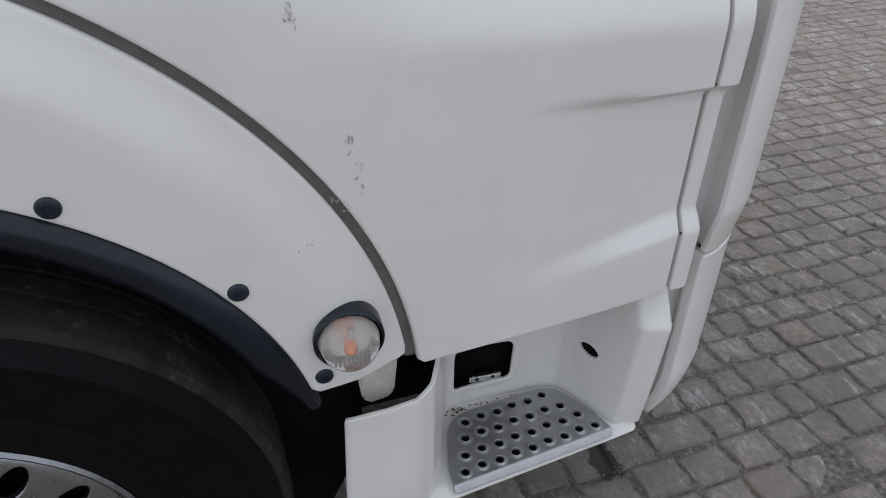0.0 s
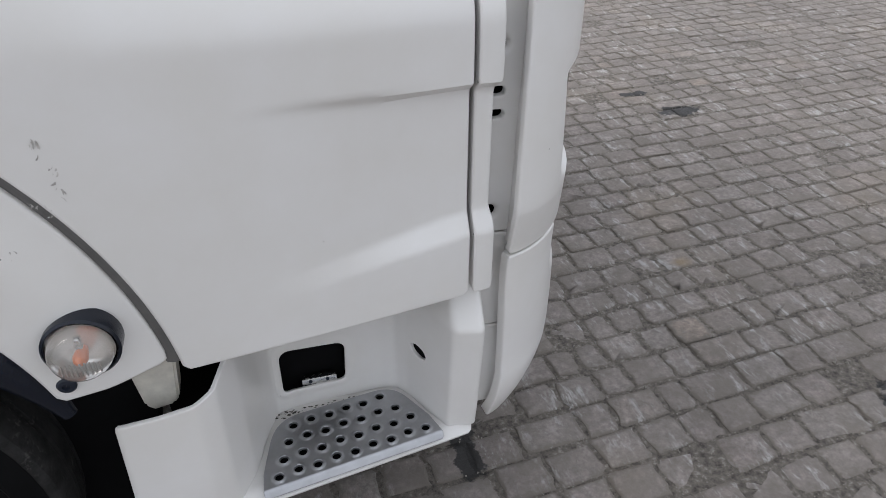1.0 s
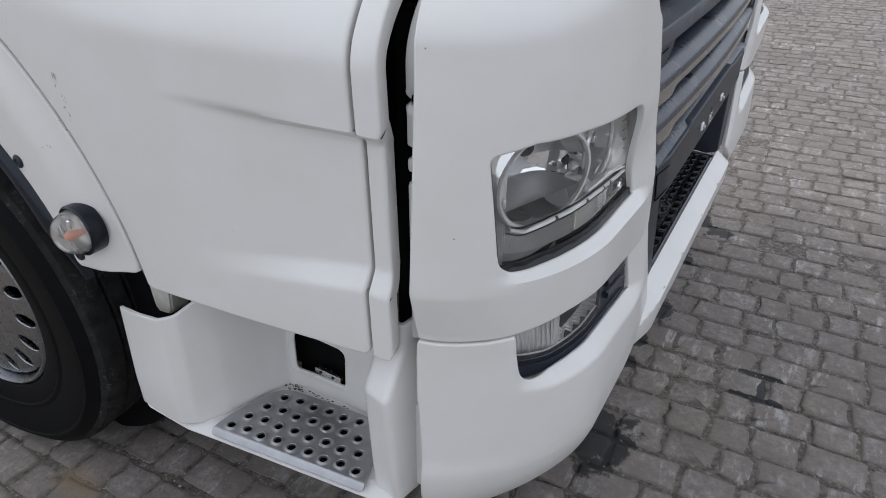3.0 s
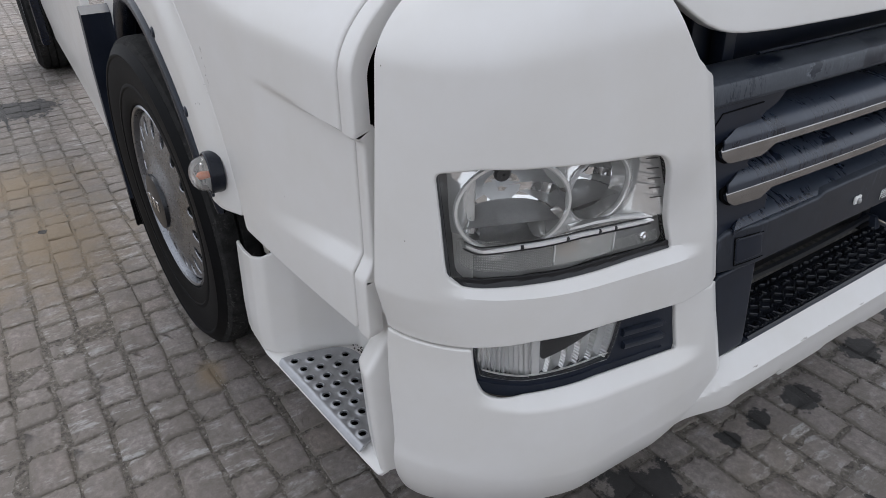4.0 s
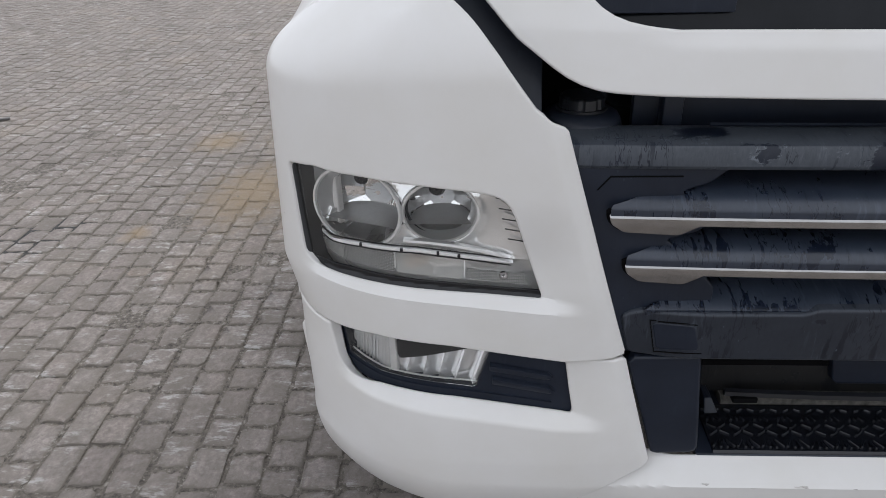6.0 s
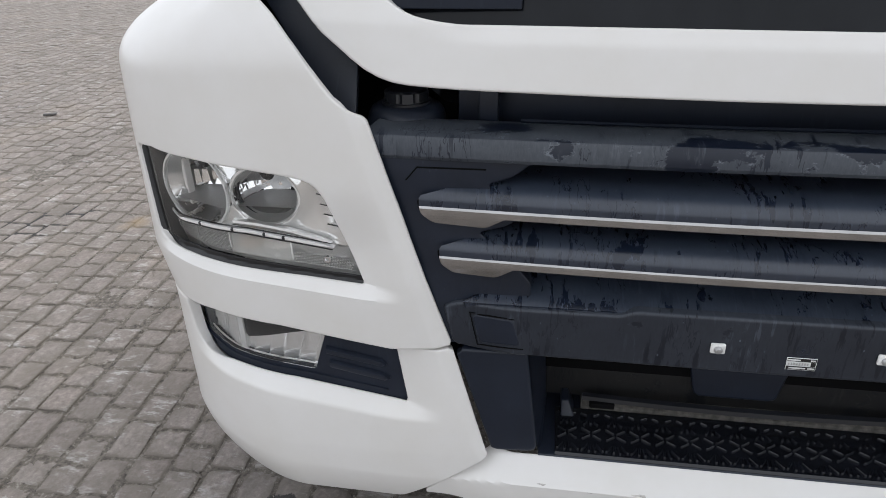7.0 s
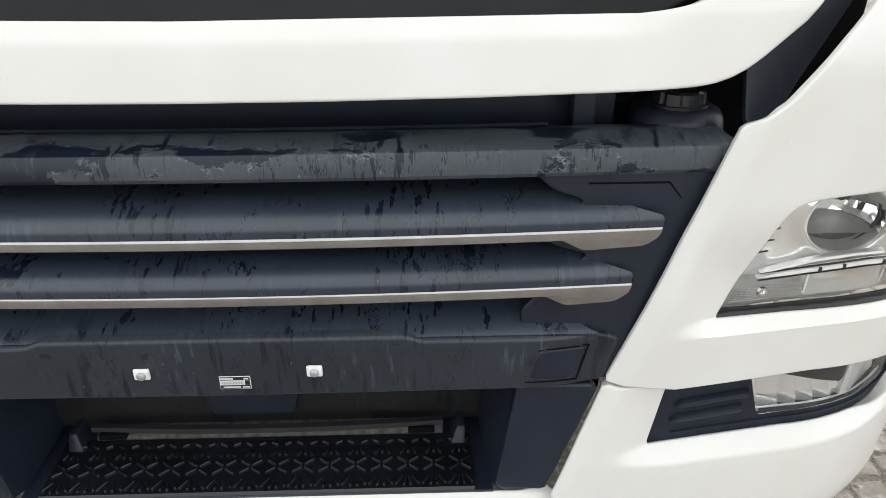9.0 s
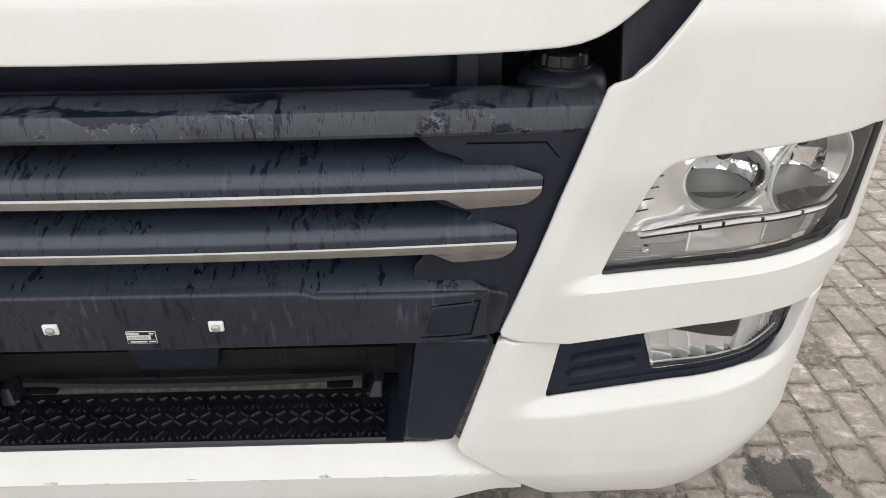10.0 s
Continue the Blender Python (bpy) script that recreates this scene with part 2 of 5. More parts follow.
WINDOW.node_tree.nodes["Principled BSDF"].inputs["Specular IOR Level"].default_value = 0.2
for m in (BLACK, SLAT, PANEL, DARK, NICHE, FLARE):
    m.node_tree.nodes["Principled BSDF"].inputs["Specular IOR Level"].default_value = 0.36
SLAT.node_tree.nodes["Principled BSDF"].inputs["Specular IOR Level"].default_value = 0.62
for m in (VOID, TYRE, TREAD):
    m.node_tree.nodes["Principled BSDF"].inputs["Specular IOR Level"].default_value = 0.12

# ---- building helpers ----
# fitted affine warps, with shear and scale, for the cab's front and side
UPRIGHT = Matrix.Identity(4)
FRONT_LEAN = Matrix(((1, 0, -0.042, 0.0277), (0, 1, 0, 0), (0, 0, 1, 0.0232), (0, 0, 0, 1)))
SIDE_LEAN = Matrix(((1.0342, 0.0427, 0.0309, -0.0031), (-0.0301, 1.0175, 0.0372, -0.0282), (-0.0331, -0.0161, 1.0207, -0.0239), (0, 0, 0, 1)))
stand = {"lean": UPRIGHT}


def part(name, bm, material, parent=None, label="", smooth=True):
    """Links a bmesh, or a mesh, as one object under a thing or a part."""
    if isinstance(bm, bmesh.types.BMesh):
        me = bpy.data.meshes.new(name)
        bmesh.ops.recalc_face_normals(bm, faces=bm.faces)
        bm.to_mesh(me)
        bm.free()
    else:
        me = bm
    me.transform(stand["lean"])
    if material:
        me.materials.clear()
        me.materials.append(material)
    me.polygons.foreach_set("use_smooth", [smooth] * len(me.polygons))
    if smooth:
        me.set_sharp_from_angle(angle=radians(32))
    ob = new(name, me)
    ob.parent = parent
    if label:
        tagged(ob, label)
    return ob


def group_node(name, parent=None):
    ob = new(name)
    ob.empty_display_size = 0.1
    ob.parent = parent
    return ob


def mirrored(me):
    """A copy of a mesh on the truck's other side."""
    bm = bmesh.new()
    bm.from_mesh(me)
    for v in bm.verts:
        v.co.y = -v.co.y
    bmesh.ops.reverse_faces(bm, faces=bm.faces)
    out = bpy.data.meshes.new(me.name)
    bm.to_mesh(out)
    bm.free()
    return out


def fillet(pts, steps=4):
    """A closed outline with its corners rounded; each point is (u, v) or (u, v, radius)."""
    out, n = [], len(pts)
    for i, p in enumerate(pts):
        r = p[2] if len(p) > 2 else 0.0
        a, b, c = (np.array(pts[k % n][:2], float) for k in (i - 1, i, i + 1))
        if r <= 0:
            out.append(b)
            continue
        da, dc = a - b, c - b
        la, lc = np.linalg.norm(da), np.linalg.norm(dc)
        r0, r1 = min(r, la * 0.5), min(r, lc * 0.5)
        q0, q1 = b + da / la * r0, b + dc / lc * r1
        for k in range(steps + 1):
            t = k / steps
            out.append((1 - t) ** 2 * q0 + 2 * t * (1 - t) * b + t * t * q1)
    return np.array(out)


def outline_dist(poly, u, v):
    """Signed distance to a closed outline, below zero inside it."""
    p = np.stack([u, v], -1)
    d = np.full(u.shape, 1e9)
    inside = np.zeros(u.shape, bool)
    for a, b in zip(poly, np.roll(poly, -1, 0)):
        e, w = b - a, p - a
        t = np.clip((w @ e) / max(e @ e, 1e-12), 0, 1)
        d = np.minimum(d, np.linalg.norm(w - t[..., None] * e, axis=-1))
        c1, c2 = (a[1] > p[..., 1]) != (b[1] > p[..., 1]), (b[1] - a[1])
        with np.errstate(divide="ignore", invalid="ignore"):
            xi = a[0] + (p[..., 1] - a[1]) / (c2 if c2 else 1e-12) * e[0]
        inside ^= c1 & (p[..., 0] < xi)
    return np.where(inside, -d, d)


def shell(name, surf, dist, box, cell, thick=0.012, roll=0.003, inward=1.0, warp=None):
    """A sheet over surf(u, v) where dist(u, v) < 0, its rim rolled over and turned in by thick; warp(u, v) bends the net's rows."""
    u0, u1, v0, v1 = box
    nu, nv = max(2, int((u1 - u0) / cell)), max(2, int((v1 - v0) / cell))
    us, vs = np.linspace(u0, u1, nu + 1), np.linspace(v0, v1, nv + 1)
    U, V = np.meshgrid(us, vs, indexing="ij")
    if warp:
        V = warp(U, V)
    D = dist(U, V) + roll
    keys, uv = {}, []

    def node(key, u, v):
        if key not in keys:
            keys[key] = len(uv)
            uv.append((u, v))
        return keys[key]

    faces, Dl = [], D.tolist()
    for i in range(nu):
        for j in range(nv):
            ring = ((i, j), (i + 1, j), (i + 1, j + 1), (i, j + 1))
            val = [Dl[a][b] for a, b in ring]
            if min(val) >= 0:
                continue
            poly = []
            for k in range(4):
                a, b, da, db = ring[k], ring[(k + 1) % 4], val[k], val[(k + 1) % 4]
                if da < 0:
                    poly.append(node(a, us[a[0]], V[a]))
                if (da < 0) != (db < 0):
                    t = min(max(da / (da - db), 0.02), 0.98)
                    key = (a, b) if a < b else (b, a)
                    poly.append(node(key, us[a[0]] + t * (us[b[0]] - us[a[0]]), V[a] + t * (V[b] - V[a])))
            if len(poly) > 2:
                faces.append(poly)
    uv = np.array(uv)
    u, v = uv[:, 0], uv[:, 1]
    e = 0.0015
    P = surf(u, v)
    N = np.cross(surf(u + e, v) - surf(u - e, v), surf(u, v + e) - surf(u, v - e)) * inward
    N /= np.maximum(np.linalg.norm(N, axis=1, keepdims=True), 1e-9)
    count = {}
    for f in faces:
        for a, b in zip(f, f[1:] + f[:1]):
            count[(min(a, b), max(a, b))] = count.get((min(a, b), max(a, b)), 0) + 1
    edges = [(a, b) for f in faces for a, b in zip(f, f[1:] + f[:1]) if count[(min(a, b), max(a, b))] == 1]
    ids = sorted({k for e2 in edges for k in e2})
    slot = {k: q for q, k in enumerate(ids)}
    ub, vb, Pb, Nb = u[ids], v[ids], P[ids], N[ids]
    gu, gv = dist(ub + e, vb) - dist(ub - e, vb), dist(ub, vb + e) - dist(ub, vb - e)
    G = gu[:, None] * (surf(ub + e, vb) - surf(ub - e, vb)) + gv[:, None] * (surf(ub, vb + e) - surf(ub, vb - e))
    G /= np.maximum(np.linalg.norm(G, axis=1, keepdims=True), 1e-9)
    verts, rings = P.tolist(), [list(ids)]
    for ang in ((0.39, 0.79, 1.18, math.pi / 2) if roll > 0 else ()):
        rings.append(list(range(len(verts), len(verts) + len(ids))))
        verts += (Pb + G * (roll * math.sin(ang)) - Nb * (roll * (1 - math.cos(ang)))).tolist()
    rings.append(list(range(len(verts), len(verts) + len(ids))))
    verts += (Pb + G * roll - Nb * max(thick, roll + 0.0005)).tolist()
    for a, b in edges:
        for r0, r1 in zip(rings, rings[1:]):
            faces.append([r0[slot[b]], r0[slot[a]], r1[slot[a]], r1[slot[b]]])
    me = bpy.data.meshes.new(name)
    me.from_pydata(verts, [], faces)
    if inward < 0:
        me.flip_normals()
    me.update()
    return me


def plate_mesh(name, pts, x_of, cell=0.012, thick=0.01, roll=0.002, warp=None):
    """A plate facing forward, of an outline in (y, z), lying at x = x_of(y, z)."""
    poly = fillet(pts)
    lo, hi = poly.min(0) - 0.01, poly.max(0) + 0.01
    return shell(name, lambda u, v: np.stack([x_of(u, v), u, v], -1), lambda u, v: outline_dist(poly, u, v), (lo[0], hi[0], lo[1], hi[1]), cell, thick, roll, 1.0, warp)


def rbox(size, at, r=0.004, turn=None, seg=2):
    """A box with rounded edges."""
    bm = bmesh.new()
    bmesh.ops.create_cube(bm, size=1.0)
    bmesh.ops.scale(bm, vec=size, verts=bm.verts)
    if r:
        bmesh.ops.bevel(bm, geom=bm.edges[:], offset=min(r, min(size) * 0.45), segments=seg, affect="EDGES", profile=0.5)
    if turn:
        bmesh.ops.transform(bm, matrix=turn, verts=bm.verts)
    bmesh.ops.translate(bm, vec=at, verts=bm.verts)
    return bm


def lathe(profile, axis_at, seg=48, axis="y", closed=False, caps=True):
    """Turns a profile of (radius, offset along the axis) round the axis."""
    bm = bmesh.new()
    rings = []
    for r, o in profile:
        ring = []
        for k in range(seg):
            a = 2 * math.pi * k / seg
            c, s = r * math.cos(a), r * math.sin(a)
            ring.append(bm.verts.new((axis_at[0] + c, axis_at[1] + o, axis_at[2] + s) if axis == "y" else (axis_at[0] + o, axis_at[1] + c, axis_at[2] + s)))
        rings.append(ring)
    for a, b in zip(rings, rings[1:] + (rings[:1] if closed else [])):
        for k in range(seg):
            bm.faces.new((a[k], a[(k + 1) % seg], b[(k + 1) % seg], b[k]))
    if caps and not closed:
        for ring in (rings[0], rings[-1]):
            if (ring[0].co - ring[seg // 2].co).length > 0.002:
                bm.faces.new(ring)
    bmesh.ops.remove_doubles(bm, verts=bm.verts, dist=1e-5)
    return bm


def extruded(profile, ys, shift=None, closed=True):
    """A profile of (x, z) carried across the truck through the stations ys; shift(y, x, z) moves it."""
    bm = bmesh.new()
    rows = []
    for y in ys:
        row = []
        for x, z in profile:
            px, pz = shift(y, x, z) if shift else (x, z)
            row.append(bm.verts.new((px, y, pz)))
        rows.append(row)
    n = len(profile)
    for a, b in zip(rows, rows[1:]):
        for k in range(n if closed else n - 1):
            bm.faces.new((a[k], a[(k + 1) % n], b[(k + 1) % n], b[k]))
    if closed:
        bm.faces.new(rows[0])
        bm.faces.new(rows[-1])
    return bm


def smoothstep(a, b, x):
    t = np.clip((x - a) / (b - a), 0, 1)
    return t * t * (3 - 2 * t)

# ---- the truck ----
truck = group_node("truck")
tagged(truck, "white cab-over truck with black grille, parked on stone setts", "truck")

# the front corner: a flat front that turns into the side
RA, RB, SC = 0.30, 0.20, 0.50
TURN_T = np.linspace(0, math.pi / 2, 200)
TURN_U = SC + np.concatenate([[0], np.cumsum(np.hypot(np.diff(RA * np.sin(TURN_T)), np.diff(RB * np.cos(TURN_T))))])
UE = float(np.interp(1.44, TURN_T, TURN_U))


def uy(y):
    """The way along the plan at which the corner stands at y."""
    return -y - 0.4 if y > -0.9 else float(np.interp(math.asin(min(1, (-y - 0.9) / RA)), TURN_T, TURN_U))


def corner_surf(u, v, inset=0.0):
    """u: way along the plan from y = -0.4 outwards and round the corner; v: height."""
    crease = np.interp(u, [0.0, 0.25, 0.5, 0.64, 0.76, 0.92], [0.36, 0.365, 0.375, 0.40, 0.43, 0.41])
    under = np.clip(crease - v, 0, None)
    tuck = 0.10 * under + 1.6 * under ** 2
    top = np.clip(v - 1.15, 0, None)
    fall = np.clip(v - 1.14, 0, 0.11)
    fall = 8.5 * fall ** 2 + 1.87 * np.clip(v - 1.25, 0, None)
    wide = np.interp(v, [0.25, 0.40, 0.60, 0.74, 1.05, 1.3], [1.182, 1.190, 1.199, 1.201, 1.195, 1.190])
    x0 = np.interp(v, [0.25, 0.36, 0.43, 0.50, 0.60, 0.67, 0.80, 1.08, 1.3], [-0.010, 0.001, 0.006, 0.006, 0.003, 0.003, 0.011, 0.014, 0.012]) - 2.6 * top ** 2
    x0 = x0 - 0.016 * smoothstep(0.32, 0.02, u)
    front = np.clip(u, None, SC)
    ang = np.interp(u, TURN_U, TURN_T)
    back = np.clip(u - TURN_U[-1], 0, None)
    y = -0.4 - (wide - RA - 0.4) * front / SC + fall * smoothstep(0.46, 0.74, u) - (RA - tuck - inset) * np.sin(ang)
    x = (x0 - RB) + (RB - tuck - inset) * np.cos(ang) - back
    end = smoothstep(0.60, 0.82, u)
    y = y + np.interp(v, [0.25, 0.35, 0.45, 0.72, 0.80], [0.005, 0.012, 0.023, 0.022, 0.0]) * end
    x = x + np.interp(v, [0.25, 0.40, 0.72, 0.80], [0.014, 0.010, 0.005, 0.0]) * end
    p = np.stack([x, y, v], -1)
    w = smoothstep(SC, 0.74, u)[..., None]
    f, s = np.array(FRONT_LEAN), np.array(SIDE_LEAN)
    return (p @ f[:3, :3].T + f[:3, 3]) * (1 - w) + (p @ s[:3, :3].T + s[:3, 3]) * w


HL_EDGE = [(0.330, 0.7895, 0.004), (0.335, 0.790), (0.492, 0.806), (0.62, 0.818), (0.700, 0.824, 0.03), (0.745, 0.836, 0.03), (0.772, 1.008, 0.010), (uy(-1.10), 1.018), (uy(-1.02), 1.012), (0.504, 0.995), (0.412, 0.983, 0.03), (0.388, 0.962, 0.03)]
FOG_EDGE = [(0.262, 0.540, 0.006), (0.30, 0.546), (0.48, 0.574), (0.572, 0.584), (0.655, 0.592, 0.03), (0.692, 0.612, 0.03), (0.716, 0.735), (0.617, 0.735), (0.285, 0.690)]
SEAM = [(0.173, 0.670), (0.225, 0.6665), (0.285, 0.664), (0.36, 0.676), (0.488, 0.699), (0.617, 0.714), (0.77, 0.712), (UE, 0.711)]
INNER = [(0.308, 1.086, 0.006), (0.334, 1.098), (0.359, 1.117), (0.384, 1.149), (0.416, 1.193), (0.462, 1.250, 0.03), (0.51, 1.279, 0.03), (0.60, 1.288), (UE, 1.30)]
UPPER = fillet(SEAM[:1] + INNER + SEAM[:0:-1])
LOWER = fillet([(u, v - 0.004) for u, v in SEAM] + [(UE, 0.288), (0.62, 0.284), (0.29, 0.286, 0.01), (0.106, 0.424, 0.004)])
HL, FOG = fillet(HL_EDGE), fillet(FOG_EDGE)
hl_low = lambda u: np.interp(u, [0.25, 0.335, 0.492, 0.62, 0.70, 0.78], [0.762, 0.768, 0.787, 0.802, 0.811, 0.820])
hl_low_in = lambda u: np.interp(u, [0.25, 0.335, 0.492, 0.62, 0.70, 0.78], [0.782, 0.790, 0.806, 0.818, 0.824, 0.836])
fog_low = lambda u: np.interp(u, [0.19, 0.30, 0.48, 0.62, 0.70, 0.78], [0.505, 0.514, 0.541, 0.566, 0.590, 0.620])
fog_low_in = lambda u: np.interp(u, [0.19, 0.30, 0.48, 0.62, 0.70, 0.78], [0.528, 0.546, 0.574, 0.588, 0.612, 0.650])


def rows_along(lo, hi, a, b, bottom, top):
    """Bends a net's rows so that those at heights a and b run along the creases lo(u) and hi(u)."""
    def warp(u, w):
        p, q = lo(u), hi(u)
        low, mid, high = bottom + (w - bottom) * (p - bottom) / (a - bottom), p + (w - a) * (q - p) / (b - a), q + (w - b) * (top - q) / (top - b)
        return np.where(w <= a, low, np.where(w <= b, mid, high))
    return warp


def upper_surf(u, v):
    lo, hi = hl_low(u), hl_low_in(u)
    scoop = np.clip((v - lo) / (hi - lo), 0, 1) * smoothstep(0.98, 0.83, v) * smoothstep(0.245, 0.345, u) * smoothstep(0.765, 0.66, u)
    line = -0.573 - (v - 0.669) * 0.322
    bevel = smoothstep(0.035, 0.0, u - (-line - 0.4))
    return corner_surf(u, v, 0.0) - direction(u, v) * (0.022 * scoop + 0.010 * bevel)[..., None]


def lower_surf(u, v):
    lo, hi = fog_low(u), fog_low_in(u)
    scoop = np.clip((v - lo) / (hi - lo), 0, 1) * smoothstep(0.185, 0.29, u) * smoothstep(0.715, 0.62, u)
    line = -0.573 - (v - 0.669) * 0.322
    bevel = smoothstep(0.035, 0.0, u - (-line - 0.4))
    return corner_surf(u, v, 0.0) - direction(u, v) * (0.024 * scoop * smoothstep(0.74, 0.66, v) + 0.010 * bevel)[..., None]


def direction(u, v):
    e = 0.003
    n = np.cross(corner_surf(u + e, v) - corner_surf(u - e, v), corner_surf(u, v + e) - corner_surf(u, v - e))
    return -n / np.maximum(np.linalg.norm(n, axis=-1, keepdims=True), 1e-9)


def set_back(depth):
    return lambda u, v: corner_surf(u, v) - direction(u, v) * depth


def both(name, me, material, parents, label="", smooth=True):
    """The same part on the truck's right and left side."""
    a = part(name, me, material, parents[0], label, smooth)
    b = part(name, mirrored(me), material, parents[1], label, smooth)
    return a, b


PAIR = (truck, truck)
panel = shell("corner_panel", upper_surf, lambda u, v: np.maximum(outline_dist(UPPER, u, v), -outline_dist(HL, u, v)), (0.15, 0.90, 0.65, 1.31), 0.005, 0.012, 0.004, -1, rows_along(hl_low, hl_low_in, 0.79, 0.81, 0.65, 1.31))
both("corner_panel", panel, WHITE, PAIR, "white corner panel round the headlight")
bump = shell("bumper_corner", lower_surf, lambda u, v: np.maximum(outline_dist(LOWER, u, v), -outline_dist(FOG, u, v)), (0.09, 0.90, 0.27, 0.74), 0.005, 0.022, 0.004, -1, rows_along(fog_low, fog_low_in, 0.54, 0.57, 0.27, 0.74))
both("bumper_corner", bump, WHITE, PAIR, "white plastic bumper corner")


def flange_mesh(v0, v1):
    """The panels' rear edge, folded in towards the mounting bracket."""
    bm, rows = bmesh.new(), []
    for v in np.linspace(v0, v1, 40):
        x, y, z = corner_surf(np.array([UE - 0.007]), np.array([v]))[0]
        rows.append([bm.verts.new((x + dx, y + dy, z)) for dx, dy in ((0.0, 0.005), (0.002, 0.030), (0.008, 0.066), (0.012, 0.066), (0.006, 0.005))])
    for a, b in zip(rows, rows[1:]):
        for k in range(5):
            bm.faces.new((a[k], a[(k + 1) % 5], b[(k + 1) % 5], b[k]))
    bm.faces.new(rows[0])
    bm.faces.new(rows[-1])
    bmesh.ops.recalc_face_normals(bm, faces=bm.faces)
    me = bpy.data.meshes.new("panel_flange")
    bm.to_mesh(me)
    bm.free()
    return me


both("panel_flange", flange_mesh(0.716, 1.285), WHITE, PAIR, "white folded panel edge")
both("panel_flange", flange_mesh(0.305, 0.704), WHITE, PAIR, "white folded panel edge")

# headlights
lights = [group_node("headlight", truck), group_node("headlight", truck)]
for ob in lights:
    tagged(ob, "clear headlight with two chrome bowls")
below_upper = lambda depth: lambda u, v: upper_surf(u, v) - direction(u, v) * depth
rim_surf = lambda u, v: upper_surf(u, v) - direction(u, v) * (0.006 + 0.006 * smoothstep(0.725, 0.750, u + 0.19 * (1.0 - v)))[..., None]
big = lambda poly, by: lambda u, v: outline_dist(poly, u, v) - by
both("lens", shell("lens", below_upper(0.012), big(HL, 0.004), (0.31, 0.82, 0.77, 1.04), 0.010, 0.001, 0.0, -1), LENS, lights, "clear plastic lens")
clear_zone = lambda u, v: np.minimum(np.minimum(v - hl_low_in(u) - 0.0082, 0.768 - 0.17 * (1.0 - v) - u), u - 0.29)
dark_rim = lambda u, v: np.maximum(outline_dist(HL, u, v) - 0.012 - 0.014 * smoothstep(0.70, 0.74, u), clear_zone(u, v))
both("housing_rim", shell("housing_rim", rim_surf, dark_rim, (0.31, 0.85, 0.77, 1.04), 0.004, 0.004, 0.001, -1), RIMBLACK, lights, "black inner rim")
bm, rows = bmesh.new(), []
for v in np.linspace(0.815, 1.020, 24):
    edge = np.interp(v, [0.80, 0.836, 1.008, 1.03], [0.700, 0.742, 0.770, 0.772])
    at = np.array([edge]), np.array([v])
    rows.append([bm.verts.new(corner_surf(*at)[0] - direction(*at)[0] * d + np.array((0, o, 0))) for d, o in ((0.008, 0), (0.040, 0.005), (0.040, 0.002), (0.008, -0.003))])
for a, b in zip(rows, rows[1:]):
    for k in range(4):
        bm.faces.new((a[k], a[(k + 1) % 4], b[(k + 1) % 4], b[k]))
bmesh.ops.recalc_face_normals(bm, faces=bm.faces)
wall = bpy.data.meshes.new("housing_wall")
bm.to_mesh(wall)
bm.free()
both("housing_wall", wall, HOUSING, lights, "dark grey side wall of the housing")
BOWLS = [((0.655, 0.941), 0.085, 0.072), ((0.502, 0.938), 0.062, 0.054)]


def bezel_surf(u, v):
    depth = 0.042 - 0.008 * smoothstep(0.42, 0.36, u)
    depth = depth + 0.020 * smoothstep(0.853, 0.845, v - 0.125 * (u - 0.36))
    # the chromed face swells softly and flares up towards the bowls
    depth = depth + 0.0045 * np.sin(38 * u + 9 * v) * np.sin(31 * v - 12 * u)
    for (cu, cv), ru, rv in BOWLS:
        q = np.sqrt(((u - cu) / ru) ** 2 + ((v - cv) / rv) ** 2)
        depth = depth - 0.007 * np.exp(-(((q - 1.0) * rv / 0.011) ** 2))
    return corner_surf(u, v) - direction(u, v) * depth[..., None]


def bowl_hole(u, v):
    d = outline_dist(HL, u, v) - 0.014
    for (cu, cv), ru, rv in BOWLS:
        q = np.sqrt(((u - cu) / ru) ** 2 + ((v - cv) / rv) ** 2)
        d = np.maximum(d, (1 - q) * rv)
    return d


both("bezel", shell("bezel", bezel_surf, bowl_hole, (0.31, 0.82, 0.77, 1.04), 0.0065, 0.03, 0.003, -1), BEZEL, lights, "chromed inner bezel")


def bowl_mesh(cu, cv, ru, rv, deep):
    """A deep reflector bowl: an oval dish with a flattened floor."""
    c = corner_surf(np.array([cu]), np.array([cv]))[0]
    n = direction(np.array([cu]), np.array([cv]))[0]
    side = corner_surf(np.array([cu + 0.01]), np.array([cv]))[0] - c
    side /= np.linalg.norm(side)
    bm, rings, seg, deepn = bmesh.new(), [], 22, 7
    for k in range(deepn + 1):
        t = k / deepn
        plain, dep = math.cos(t * math.pi / 2) ** 0.7 if k < deepn else 0.0, 0.038 + deep * math.sin(t * math.pi / 2)
        ring = []
        for a in range(seg):
            w = 2 * math.pi * (a + 0.5) / seg
            rad = plain * (1 - 0.05 * math.sin(t * math.pi) * (a % 2))
            p = c + side * (ru + 0.001) * rad * math.cos(w) + np.array((0, 0, 1.0)) * (rv + 0.001) * rad * math.sin(w) - n * dep
            ring.append(bm.verts.new(p))
        rings.append(ring)
    for a, b in zip(rings, rings[1:]):
        for k in range(seg):
            bm.faces.new((a[k], a[(k + 1) % seg], b[(k + 1) % seg], b[k]))
    bmesh.ops.remove_doubles(bm, verts=bm.verts, dist=1e-5)
    me = bpy.data.meshes.new("reflector_bowl")
    bm.to_mesh(me)
    bm.free()
    return me, c, n, side


